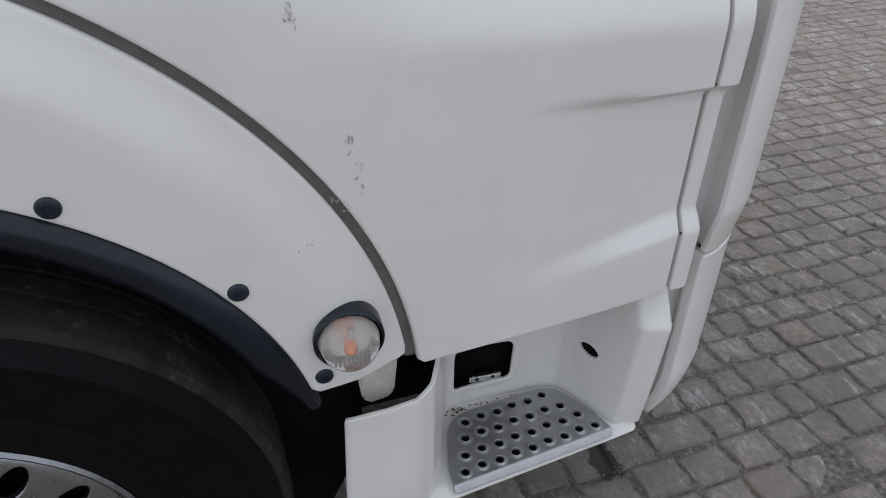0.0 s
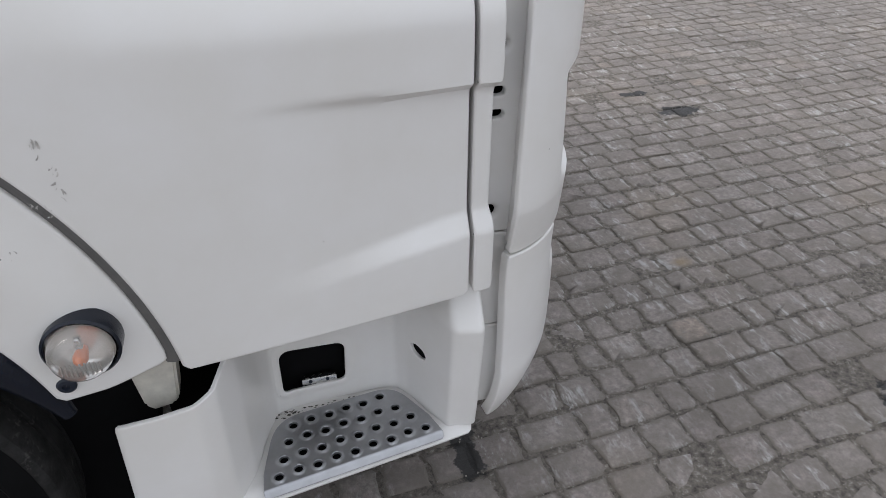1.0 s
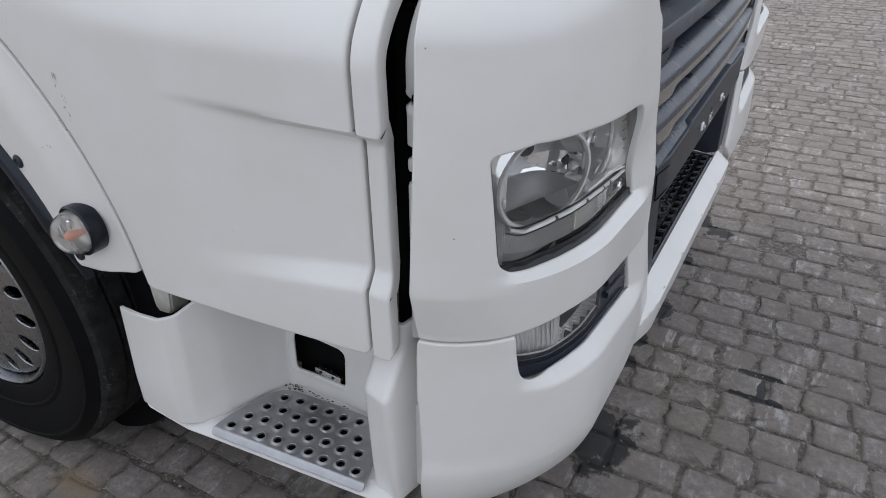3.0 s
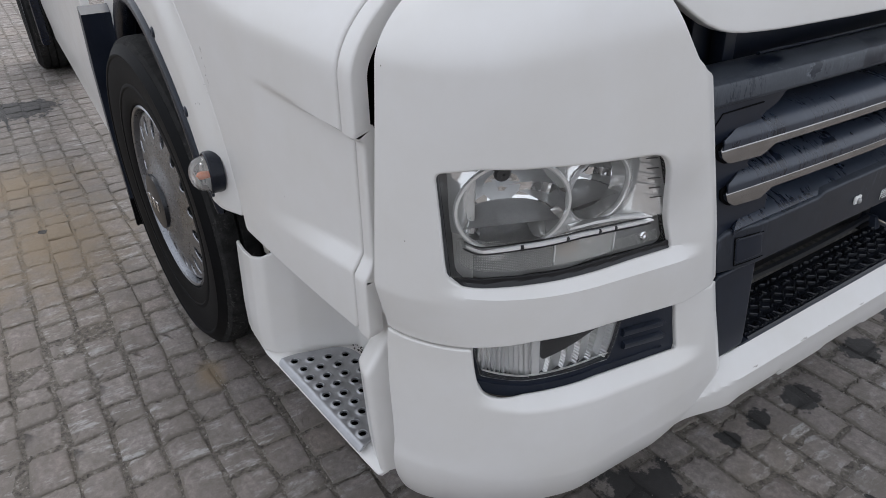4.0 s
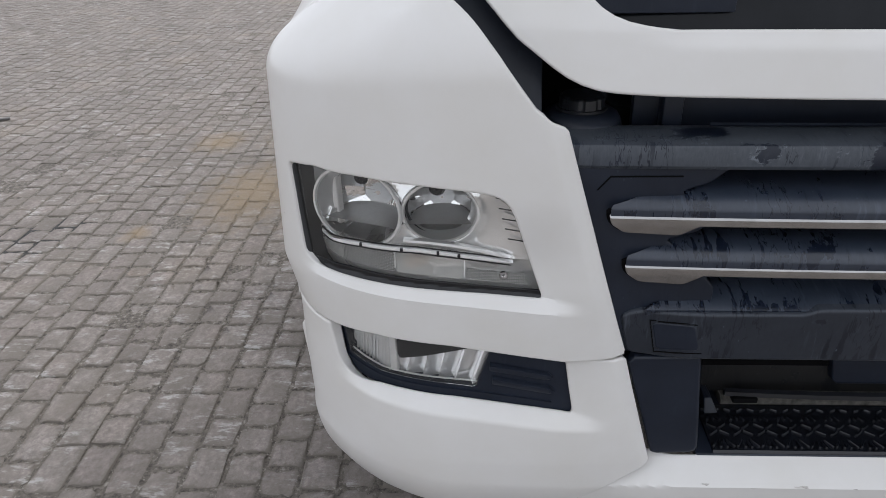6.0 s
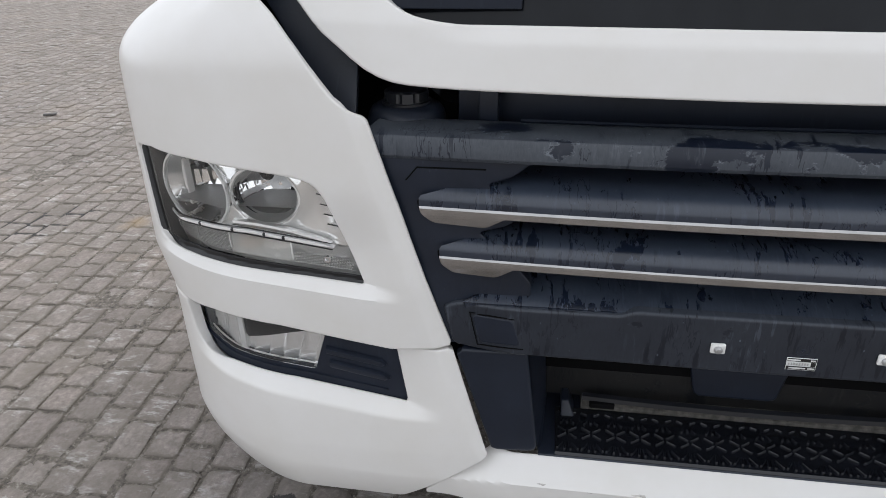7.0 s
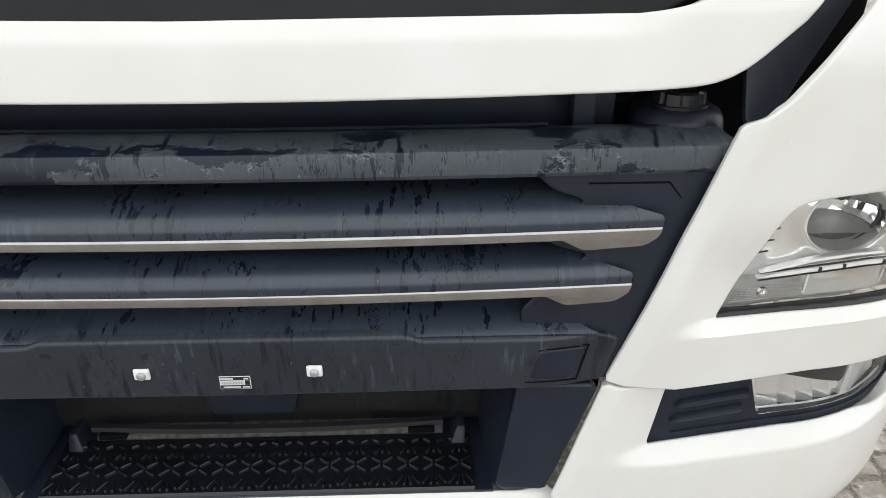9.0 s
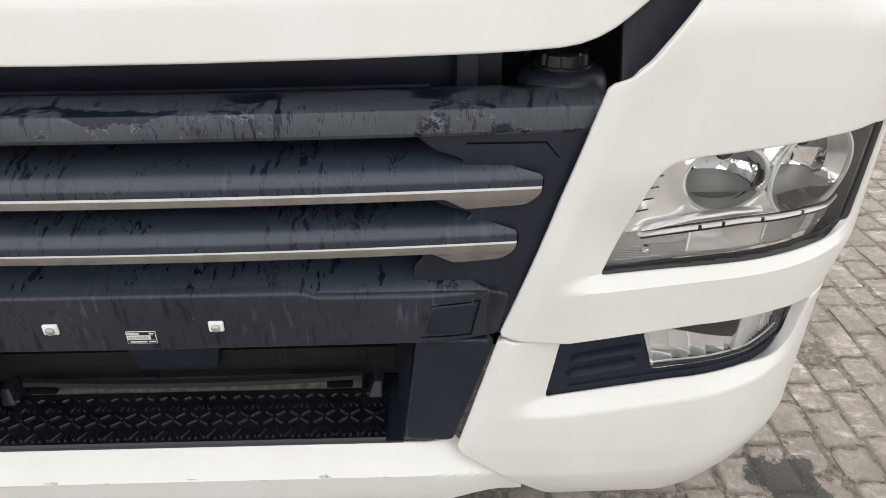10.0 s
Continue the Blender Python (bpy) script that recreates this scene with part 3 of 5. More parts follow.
def ring_mesh(c, n, side, ru, rv, depth, tube, name, a0=0.0, a1=2 * math.pi):
    up = np.array((0, 0, 1.0))
    bm, rows, steps = bmesh.new(), [], 48
    for k in range(steps + 1):
        w = a0 + (a1 - a0) * k / steps
        out = side * math.cos(w) + up * math.sin(w)
        p = c + side * ru * math.cos(w) + up * rv * math.sin(w) - n * depth
        rows.append([bm.verts.new(p + tube * (math.cos(q) * out + math.sin(q) * n)) for q in (i * math.pi / 3 for i in range(6))])
    for a, b in zip(rows, rows[1:]):
        for k in range(6):
            bm.faces.new((a[k], a[(k + 1) % 6], b[(k + 1) % 6], b[k]))
    me = bpy.data.meshes.new(name)
    bm.to_mesh(me)
    bm.free()
    return me


for (cu, cv), ru, rv in BOWLS:
    me, c, n, side = bowl_mesh(cu, cv, ru, rv, 0.075)
    both("reflector_bowl", me, MIRROR, lights, "mirror-bright faceted reflector bowl", False)
    both("bowl_ring", ring_mesh(c, n, side, ru, rv, 0.040, 0.004, "bowl_ring"), SILVER, lights, "chrome ring")
    floor = bmesh.new()
    drop = np.array((0, 0, -0.42 * rv))
    floor.faces.new([floor.verts.new(c + drop + side * ru * 0.93 * math.cos(w) * 0.95 - n * (0.044 + 0.075 * max(0.0, math.sin(w))) + np.array((0, 0, 0.10 * math.sin(w) * 0.1))) for w in np.linspace(0, math.pi, 17)])
    floor_me = bpy.data.meshes.new("bowl_floor")
    floor.to_mesh(floor_me)
    floor.free()
    both("bowl_floor", floor_me, BOWLFLOOR, lights, "grey dimpled bowl floor", False)
    both("bulb_cap", ring_mesh(c + np.array((0, 0, rv * 0.55)) + side * ru * 0.1, n, side, 0.006, 0.006, 0.074, 0.0075, "bulb_cap"), SHADE, lights, "dark bulb cap")
    both("bulb_holder", ring_mesh(c + np.array((0, 0, rv * 0.70)) + side * ru * 0.1, n, side, 0.014, 0.009, 0.080, 0.005, "bulb_holder"), CHROME, lights, "chrome bulb holder")
both("bowl_shutter", ring_mesh(corner_surf(np.array([0.502]), np.array([0.938]))[0], direction(np.array([0.502]), np.array([0.938]))[0], np.array((0.05, 0.998, 0.0)) * -1, 0.057, 0.050, 0.056, 0.0028, "bowl_shutter", radians(-150), radians(60)), GLOSSBLACK, lights, "dark ring shade")


def band_mesh(name, pts, depth, tall, proud):
    """A raised strip that follows the corner through the points pts of (u, v)."""
    us = np.linspace(pts[0][0], pts[-1][0], 40)
    vs = np.interp(us, [p[0] for p in pts], [p[1] for p in pts])
    bm, rows = bmesh.new(), []
    for k, (u, v) in enumerate(zip(us, vs)):
        u, v = np.array([u]), np.array([v])
        c, n = corner_surf(u, v)[0], direction(u, v)[0]
        h = tall * min(1.0, 0.12 + 0.25 * k)
        rows.append([bm.verts.new(c - n * (depth - o) + np.array((0, 0, w * h))) for w, o in ((-0.5, 0.0), (-0.5, proud * 0.7), (-0.2, proud), (0.3, proud), (0.5, proud * 0.4), (0.5, 0.0))])
    for a, b in zip(rows, rows[1:]):
        for k in range(6):
            bm.faces.new((a[k], a[(k + 1) % 6], b[(k + 1) % 6], b[k]))
    bm.faces.new(rows[0])
    bm.faces.new(rows[-1])
    me = bpy.data.meshes.new(name)
    bm.to_mesh(me)
    bm.free()
    return me


STRIP = [(0.380, 0.854), (0.45, 0.864), (0.54, 0.876), (0.64, 0.880), (0.700, 0.878), (0.722, 0.888)]
strip_v = lambda u: float(np.interp(u, [p[0] for p in STRIP], [p[1] for p in STRIP]))
both("chrome_strip", band_mesh("chrome_strip", STRIP, 0.034, 0.0095, 0.010), SILVER, lights, "long chrome strip")
for du in (-0.0060, 0.0060):
    both("strip_dark_line", band_mesh("strip_dark_line", [(u + 0.004, v + du) for u, v in STRIP], 0.030, 0.0008, 0.004), SHADE, lights, "thin dark line along the strip")
for u0 in (0.470, 0.505, 0.568, 0.640):
    both("strip_notch", band_mesh("strip_notch", [(u0 - 0.0025, strip_v(u0)), (u0 + 0.0025, strip_v(u0 + 0.002))], 0.0265, 0.0070, 0.0035), RIMBLACK, lights)
both("chrome_strip", band_mesh("chrome_strip", [(0.384, 0.862), (0.46, 0.881), (0.52, 0.890), (0.565, 0.893)], 0.034, 0.008, 0.009), SILVER, lights, "tapered chrome strip")
low_zone = lambda u, v: np.maximum(outline_dist(HL, u, v) + 0.014, v - 0.848 - 0.125 * (u - 0.36))
glass_cells = (("indicator_glass", PRISM, lambda u, v: np.maximum.reduce([low_zone(u, v), 0.585 - u]), "clear glass with small prisms"),
               ("indicator_glass", FROST, lambda u, v: np.maximum.reduce([low_zone(u, v), u - 0.582, 0.462 - u]), "smooth indicator glass"),
               ("indicator_glass", PRISM, lambda u, v: np.maximum.reduce([low_zone(u, v), u - 0.459, v - hl_low_in(u) - 0.034, 0.35 - u]), "clear glass with small prisms"))
for name, mat, zone, label in glass_cells:
    both(name, shell(name, set_back(0.036), zone, (0.31, 0.82, 0.77, 1.04), 0.006, 0.002, 0.0, -1), mat, lights, label)
for u0 in (0.5835, 0.4605):
    both("glass_seam", band_mesh("glass_seam", [(u0 - 0.0012, 0.838 + 0.125 * (u0 - 0.44)), (u0 + 0.0012, 0.838 + 0.125 * (u0 - 0.44))], 0.036, 0.040, 0.003), SILVER, lights, "bright moulded seam")
both("indicator_bulb", ring_mesh(corner_surf(np.array([0.550]), np.array([0.845]))[0], direction(np.array([0.550]), np.array([0.845]))[0], np.array((0.0, -1.0, 0.0)), 0.014, 0.006, 0.050, 0.009, "indicator_bulb"), BULB, lights, "pale amber bulb behind the glass")
for k in range(5):
    v0 = 0.966 - 0.018 * k
    both("rim_mark", band_mesh("rim_mark", [(0.384 - 0.30 * (0.966 - v0), v0 - 0.0038), (0.412 - 0.30 * (0.966 - v0), v0 + 0.0012)], 0.032, 0.0014, 0.003), RIMBLACK, lights)
both("lens_screw", ring_mesh(corner_surf(np.array([0.395]), np.array([0.828]))[0], direction(np.array([0.395]), np.array([0.828]))[0], np.array((0.0, -1.0, 0.0)), 0.005, 0.005, 0.030, 0.003, "lens_screw"), CHROME, lights)

for ob in lights:
    for ch in ob.children:
        if ch.name.startswith(("lens", "indicator_glass")):
            ch.visible_shadow = False

# fog lamps in the bumper corners
fogs = [group_node("fog_lamp", truck), group_node("fog_lamp", truck)]
for ob in fogs:
    tagged(ob, "fog lamp in a black surround")
low_edge = fog_low_in
lamp_area = lambda u, v: np.maximum(np.maximum(0.425 - 0.33 * (v - 0.64) - u, low_edge(u) + 0.022 - v), np.maximum(u - 0.708 + 0.25 * (0.69 - v), outline_dist(FOG, u, v) - 0.004))
both("surround", shell("surround", set_back(0.030), lambda u, v: np.maximum(outline_dist(FOG, u, v) - 0.012, -lamp_area(u, v)), (0.24, 0.80, 0.52, 0.75), 0.006, 0.03, 0.002, -1), DARK, fogs, "black plastic surround")
both("lens", shell("lens", set_back(0.028), lamp_area, (0.24, 0.80, 0.52, 0.75), 0.008, 0.001, 0.0, -1), LENS, fogs, "clear lens")


def fog_back(u, v):
    """Upright flutes on the outer side, a fan of slanted facets on the inner."""
    slant = (u + 0.30 * (v - 0.61)) / 0.034
    saw = slant - np.floor(slant)
    flute = np.where(u > 0.604, 0.0105 * np.abs(np.sin((u - 0.604) * math.pi / 0.0082)), 0.0130 * saw * smoothstep(0.600, 0.588, u))
    dish = 0.014 * (1 - ((np.where(u > 0.604, (u - 0.675) / 0.085, (u - 0.515) / 0.11)) ** 2).clip(0, 1))
    return corner_surf(u, v) - direction(u, v) * (0.040 + dish - flute + 0.10 * np.clip(v - 0.62, 0, None))[..., None]


both("reflector", shell("reflector", fog_back, lambda u, v: lamp_area(u, v) - 0.006, (0.38, 0.74, 0.58, 0.75), 0.0016, 0.002, 0.0, -1), FLUTE, fogs, "fluted reflector")
both("reflector_ledge", band_mesh("reflector_ledge", [(0.43, 0.5975), (0.48, 0.6025), (0.574, 0.6105), (0.62, 0.6155), (0.66, 0.6285), (0.690, 0.640)], 0.036, 0.0024, 0.003), SILVER, fogs, "chrome ledge")
shade_zone = lambda u, v: np.maximum.reduce([0.438 - 0.33 * (v - 0.64) - u, u - 0.590, 0.639 + 0.21 * (0.592 - u) - v, outline_dist(FOG, u, v) - 0.004])
both("reflector_shade", shell("reflector_shade", set_back(0.036), shade_zone, (0.40, 0.62, 0.60, 0.75), 0.006, 0.006, 0.001, -1), SHADE, fogs, "dark shade above the facets")
post_zone = lambda u, v: np.maximum.reduce([np.abs(u - 0.598) - 0.007, lamp_area(u, v) + 0.002])
both("reflector_post", shell("reflector_post", set_back(0.034), post_zone, (0.57, 0.63, 0.58, 0.75), 0.004, 0.012, 0.002, -1), SILVER, fogs, "bright upright between the reflectors")
both("surround_lip", band_mesh("surround_lip", [(u, float(low_edge(np.array([u]))[0]) + 0.011) for u in np.linspace(0.30, 0.735, 24)], 0.032, 0.0035, 0.006), DARK, fogs, "raised rib along the surround")
for v0, u0 in ((0.620, 0.300), (0.590, 0.295)):
    both("slot_rib", band_mesh("slot_rib", [(u0, v0 - 0.006), (u0 + 0.115, v0 + 0.016)], 0.031, 0.016, 0.010), DARK, fogs)
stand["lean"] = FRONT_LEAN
# ---- front: grille, plate panel, step niche, lip, flap, windscreen ----
def across(a, b, n=24):
    return list(np.linspace(a, b, n))


def inner_edge(z):
    return 0.573 + (z - 0.669) * 0.322


def clipped(name, profile, y_of, n=24, bow=0.0):
    """A profile carried across the grille, each of its points ending at +-y_of(z), its middle bowed forward."""
    bm, rows = bmesh.new(), []
    for k in range(n + 1):
        f = -1 + 2 * k / n
        rows.append([bm.verts.new((x + bow * (1 - f * f), f * y_of(x, z), z)) for x, z in profile])
    m = len(profile)
    for a, b in zip(rows, rows[1:]):
        for k in range(m):
            bm.faces.new((a[k], a[(k + 1) % m], b[(k + 1) % m], b[k]))
    bm.faces.new(rows[0])
    bm.faces.new(rows[-1])
    return bm


def slat_profile(dz):
    """A slat's section: a long sloping back and a rounded nose."""
    nose = [(-0.075 + 0.066 * math.sin(t), 0.953 + dz + 0.031 * math.cos(t)) for t in np.linspace(0.0, math.pi / 2, 12)]
    return [(-0.17, 0.990 + dz), (-0.13, 0.9875 + dz)] + nose + [(-0.0095, 0.944 + dz), (-0.03, 0.940 + dz), (-0.17, 0.955 + dz)]


grille = group_node("grille", truck)
tagged(grille, "black slatted grille with two silver strips and dried dirt")
part("upper_bar", clipped("upper_bar", [(-0.100, 1.058), (-0.078, 1.0625), (-0.070, 1.0625), (-0.0250, 1.0545), (-0.0200, 1.0525), (-0.0170, 1.0475), (-0.017, 1.021), (-0.021, 1.015), (-0.060, 1.006), (-0.10, 1.010)], lambda x, z: inner_edge(z) + 0.020 - max(0, -0.05 - x) * 0.8, 24, 0.018), BLACK, grille, "dusty black top bar")
part("back_edge", clipped("back_edge", [(-0.084, 1.064), (-0.079, 1.0665), (-0.075, 1.064), (-0.082, 1.056)], lambda x, z: 0.47, 24, 0.010), DARK, grille)
for dz, y_back, y_nose, y_end in ((-0.005, 0.455, 0.500, 0.628), (-0.0935, 0.445, 0.480, 0.595)):
    nose_y = lambda x, z: y_nose + (y_end - y_nose) * max(0.0, 1 - max(0.0, z - 0.961 - dz) / 0.023) ** 0.7 if x > -0.1 else y_back
    part("slat", clipped("slat", slat_profile(dz), nose_y, 24, 0.019), SLAT, grille, "dusty black slat")
for z0, ye, yl in ((0.9410, 0.630, 0.488), (0.8525, 0.597, 0.470)):
    pts = [(-ye, z0 + 0.002, 0.003), (-ye + 0.003, z0 - 0.016, 0.008), (-ye + 0.024, z0 - 0.0310, 0.008), (-yl - 0.030, z0 - 0.0345, 0.006), (-yl, z0 - 0.0178), (0, z0 - 0.0180), (yl, z0 - 0.0178), (yl + 0.030, z0 - 0.0345, 0.006), (ye - 0.024, z0 - 0.0310, 0.008), (ye - 0.003, z0 - 0.016, 0.008), (ye, z0 + 0.002, 0.003), (0, z0)]
    part("trim_strip", plate_mesh("trim_strip", pts, lambda u, v: 0.0095 - 0.019 * (u / 0.62) ** 2 - 0.06 * np.clip(v - z0 + 0.0180, 0, 0.018) - 32 * np.clip(v - z0 + 0.0085, 0, 0.0085) ** 2 - 0.05 * np.clip(z0 - 0.0180 - v, 0, None), 0.0035, 0.010, 0.0012), TRIM, grille, "silver trim strip")
    # black plate a little larger than the strip, drawn as its shadow line
    trim_outline = fillet(pts)
    part("strip_shadow_line", shell("strip_shadow_line", lambda u, v: np.stack([-0.0015 - 0.019 * (u / 0.62) ** 2, u, v], -1), lambda u, v: outline_dist(trim_outline, u, v) - 0.0035, (-0.66, 0.66, z0 - 0.06, z0 + 0.02), 0.006, 0.004, 0.0), VOID, grille)
SIDE = [(0.700, 1.020), (0.592, 0.672), (0.44, 0.672), (0.44, 0.800), (0.475, 0.842), (0.530, 0.890), (0.478, 0.905), (0.465, 0.930), (0.520, 0.974, 0.01), (0.475, 0.990), (0.440, 1.020)]
for sg in (-1, 1):
    pts = [(sg * p[0], *p[1:]) for p in SIDE]
    part("side_frame", plate_mesh("side_frame", pts if sg > 0 else pts, lambda u, v: -0.022 - 0.008 * (v - 0.67) + 0.0045 * smoothstep(0.93, 1.0, v) - 0.02 * np.clip(0.5 - np.abs(u), 0, None), 0.008, 0.03, 0.003), DARK, grille, "black side frame")
    # flush black strip that paints the shade of a groove in the frame
    rib = [(sg * y, z) for y, z in ((0.520, 1.0020), (0.632, 1.0020), (0.652, 0.978), (0.6495, 0.978), (0.631, 0.9995), (0.520, 0.9995))]
    part("frame_groove_shade", plate_mesh("frame_groove_shade", rib, lambda u, v: -0.0190 + 0 * u, 0.0015, 0.003, 0.0), VOID, grille)
# black plate added to stand for the dark behind the slats
part("grille_dark_back", rbox((0.02, 1.24, 0.62), (-0.19, 0, 0.83), 0.003), VOID, grille)

# the plate panel below the grille
centre = group_node("bumper_centre", truck)
tagged(centre, "black bumper middle without a number plate")
PLATE = [(-0.574, 0.672), (-0.50, 0.667), (0.0, 0.664), (0.50, 0.667), (0.574, 0.672), (0.592, 0.752), (0.560, 0.762), (0.286, 0.763, 0.01), (0.272, 0.772, 0.01), (-0.272, 0.772, 0.01), (-0.286, 0.763, 0.01), (-0.560, 0.762), (-0.592, 0.752)]
part("plate_panel", plate_mesh("plate_panel", PLATE, lambda u, v: 0.0 + 0.0 * u - 0.05 * (0.77 - v) - 0.015 * smoothstep(0.45, 0.60, np.abs(u)), 0.009, 0.02, 0.005), PANEL, centre, "dusty black plate panel")
part("shelf", clipped("shelf", [(-0.17, 0.806), (-0.10, 0.798), (-0.03, 0.780), (-0.008, 0.766), (-0.012, 0.752), (-0.17, 0.752)], lambda x, z: 0.455 + 0.10 * min(1, max(0, (x + 0.06) / 0.05))), SLAT, centre, "dusty sloping shelf")
for sg in (-1, 1):
    flap = [(sg * 0.540, 0.742, 0.006), (sg * 0.468, 0.739, 0.006), (sg * 0.452, 0.686, 0.006), (sg * 0.526, 0.684, 0.006)]
    part("hatch", plate_mesh("hatch", flap, lambda u, v: 0.0005 - 0.05 * (0.77 - v) - 0.013 * smoothstep(0.45, 0.60, np.abs(u)), 0.004, 0.012, 0.003), DARK, centre, "square black hatch")
    # black strips, slightly proud, paint the dark of the gap round the hatch
    for pts in ([(0.5440, 0.7455), (0.4640, 0.7425), (0.4645, 0.7405), (0.5435, 0.7435)], [(0.5300, 0.6805), (0.4480, 0.6825), (0.4480, 0.6805), (0.5300, 0.6785)], [(0.5445, 0.7455), (0.5425, 0.7455), (0.5280, 0.6790), (0.5300, 0.6790)]):
        part("hatch_gap_shade", plate_mesh("hatch_gap_shade", [(sg * a, b) for a, b in pts], lambda u, v: 0.0012 - 0.05 * (0.77 - v) - 0.013 * smoothstep(0.45, 0.60, np.abs(u)), 0.002, 0.002, 0.0), VOID, centre)
    bolt = group_node("plate_fastener", truck)
    tagged(bolt, "white square washer with a screw")
    part("washer", rbox((0.006, 0.024, 0.019), (0.0005, sg * 0.1285, 0.7145), 0.0055, None, 3), PALE, bolt)
    part("screw", lathe([(0.0068, 0.0), (0.0068, 0.004), (0.004, 0.0065), (0.0005, 0.007)], (0.002, sg * 0.1285, 0.7135), 16, "x"), BULBGLASS, bolt, "dark round screw")
part("badge_ring", ring_mesh(np.array((-0.003, 0.005, 0.7195)), np.array((1.0, 0, 0)), np.array((0, 1.0, 0)), 0.0105, 0.0105, 0.0, 0.0011, "badge_ring"), DARK, centre)
part("badge_dot", ring_mesh(np.array((-0.003, 0.005, 0.7195)), np.array((1.0, 0, 0)), np.array((0, 1.0, 0)), 0.002, 0.002, 0.0, 0.0016, "badge_dot"), DARK, centre)
sticker = group_node("type_label", truck)
tagged(sticker, "small black and silver type label")
part("film", rbox((0.0012, 0.047, 0.0235), (-0.0026, 0.0065, 0.6935), 0.0004), LABEL, sticker, "silver edge")
part("print_field", rbox((0.0012, 0.0452, 0.0058), (-0.0022, 0.0065, 0.7013), 0), INK, sticker)
part("print_field", rbox((0.0012, 0.0452, 0.0062), (-0.0022, 0.0065, 0.6859), 0), INK, sticker)
part("print_field", rbox((0.0012, 0.0075, 0.0080), (-0.0022, 0.0250, 0.6936), 0), INK, sticker)
for y0, z0, w in ((-0.007, 0.7013, 0.020), (0.0225, 0.7013, 0.007), (0.000, 0.6859, 0.026), (0.0215, 0.6859, 0.011)):
    part("print_bar", rbox((0.0012, w, 0.0026), (-0.0018, y0 + 0.001, z0), 0), LABEL, sticker)
for k in range(8):
    part("code_bar", rbox((0.0012, 0.0016, 0.0045), (-0.0018, -0.013 + 0.0042 * k, 0.6936), 0), BULBGLASS, sticker)

# the step niche
niche = group_node("front_step_niche", truck)
tagged(niche, "dark step niche with a ribbed black tread")
for sg in (-1, 1):
    pts = [(sg * 0.572, 0.661), (sg * 0.440, 0.664), (sg * 0.412, 0.440, 0.012), (sg * 0.425, 0.432), (sg * 0.500, 0.428)]
    part("side_cover", plate_mesh("side_cover", pts, lambda u, v: -0.026 + 0.03 * (v - 0.43), 0.006, 0.02, 0.006), DARK, niche, "black side cover")
    bm = bmesh.new()
    ring = [(-0.03, sg * 0.438, 0.672), (-0.03, sg * 0.412, 0.436), (-0.06, sg * 0.404, 0.430), (-0.24, sg * 0.392, 0.455), (-0.24, sg * 0.405, 0.672)]
    bm.faces.new([bm.verts.new(p) for p in ring])
    bm.faces.new([bm.verts.new((x, y + sg * 0.01, z)) for x, y, z in reversed(ring)])
    part("side_wall", bm, DARK, niche, "black inner side wall")
    bm = rbox((0.060, 0.030, 0.040), (-0.160, sg * 0.352, 0.446), 0.003)
    for v in bm.verts:
        lift = max(0.0, (v.co.z - 0.430) / 0.048)
        v.co.x -= 0.022 * lift
        v.co.y += sg * 0.010 * lift - (v.co.y - sg * 0.352) * 0.7 * lift
    part("hinge_block", bm, DARK, niche, "tapered black fin")
part("back_wall", rbox((0.02, 0.80, 0.225), (-0.195, 0, 0.5625), 0.003), NICHE, niche, "rough dirt-specked back wall")
part("back_cover", plate_mesh("back_cover", [(-0.145, 0.66), (-0.105, 0.487, 0.01), (0.050, 0.487, 0.01), (0.085, 0.66)], lambda u, v: -0.165 + 0 * u, 0.01, 0.02, 0.004), DARK, niche, "black cover plate")
part("slot_ledge", extruded([(-0.215, 0.456), (-0.172, 0.452), (-0.162, 0.444), (-0.160, 0.434), (-0.215, 0.434)], across(-0.325, 0.325, 8)), CRUST, niche, "dirt-crusted ledge")
part("slot_bar", extruded([(-0.160, 0.480), (-0.152, 0.476), (-0.150, 0.467), (-0.160, 0.463)], across(-0.325, 0.325, 8), lambda y, x, z: (x + 0.012 * (1 - (y / 0.33) ** 2), z)), GLOSSBLACK, niche, "thin black bar")
for sg in (-1, 1):
    part("bar_clip", rbox((0.02, 0.05, 0.012), (-0.150, sg * 0.285, 0.462), 0.002), VOID, niche)
part("floor", extruded([(-0.24, 0.434), (-0.16, 0.433), (-0.034, 0.424), (-0.028, 0.418), (-0.034, 0.410), (-0.24, 0.410)], across(-0.41, 0.41, 6)), DARK, niche, "black niche floor")
step_mat = group_node("step_tread", truck)
tagged(step_mat, "black rubber tread with raised ribs")
mat_z = lambda x: 0.4275 + (x + 0.036) * -0.075 + 0.002
part("tread_sheet", extruded([(-0.158, mat_z(-0.158)), (-0.038, mat_z(-0.038)), (-0.034, mat_z(-0.034) - 0.004), (-0.034, mat_z(-0.034) - 0.008), (-0.158, mat_z(-0.158) - 0.008)], across(-0.378, 0.378, 6)), MAT, step_mat)
ribs = bmesh.new()


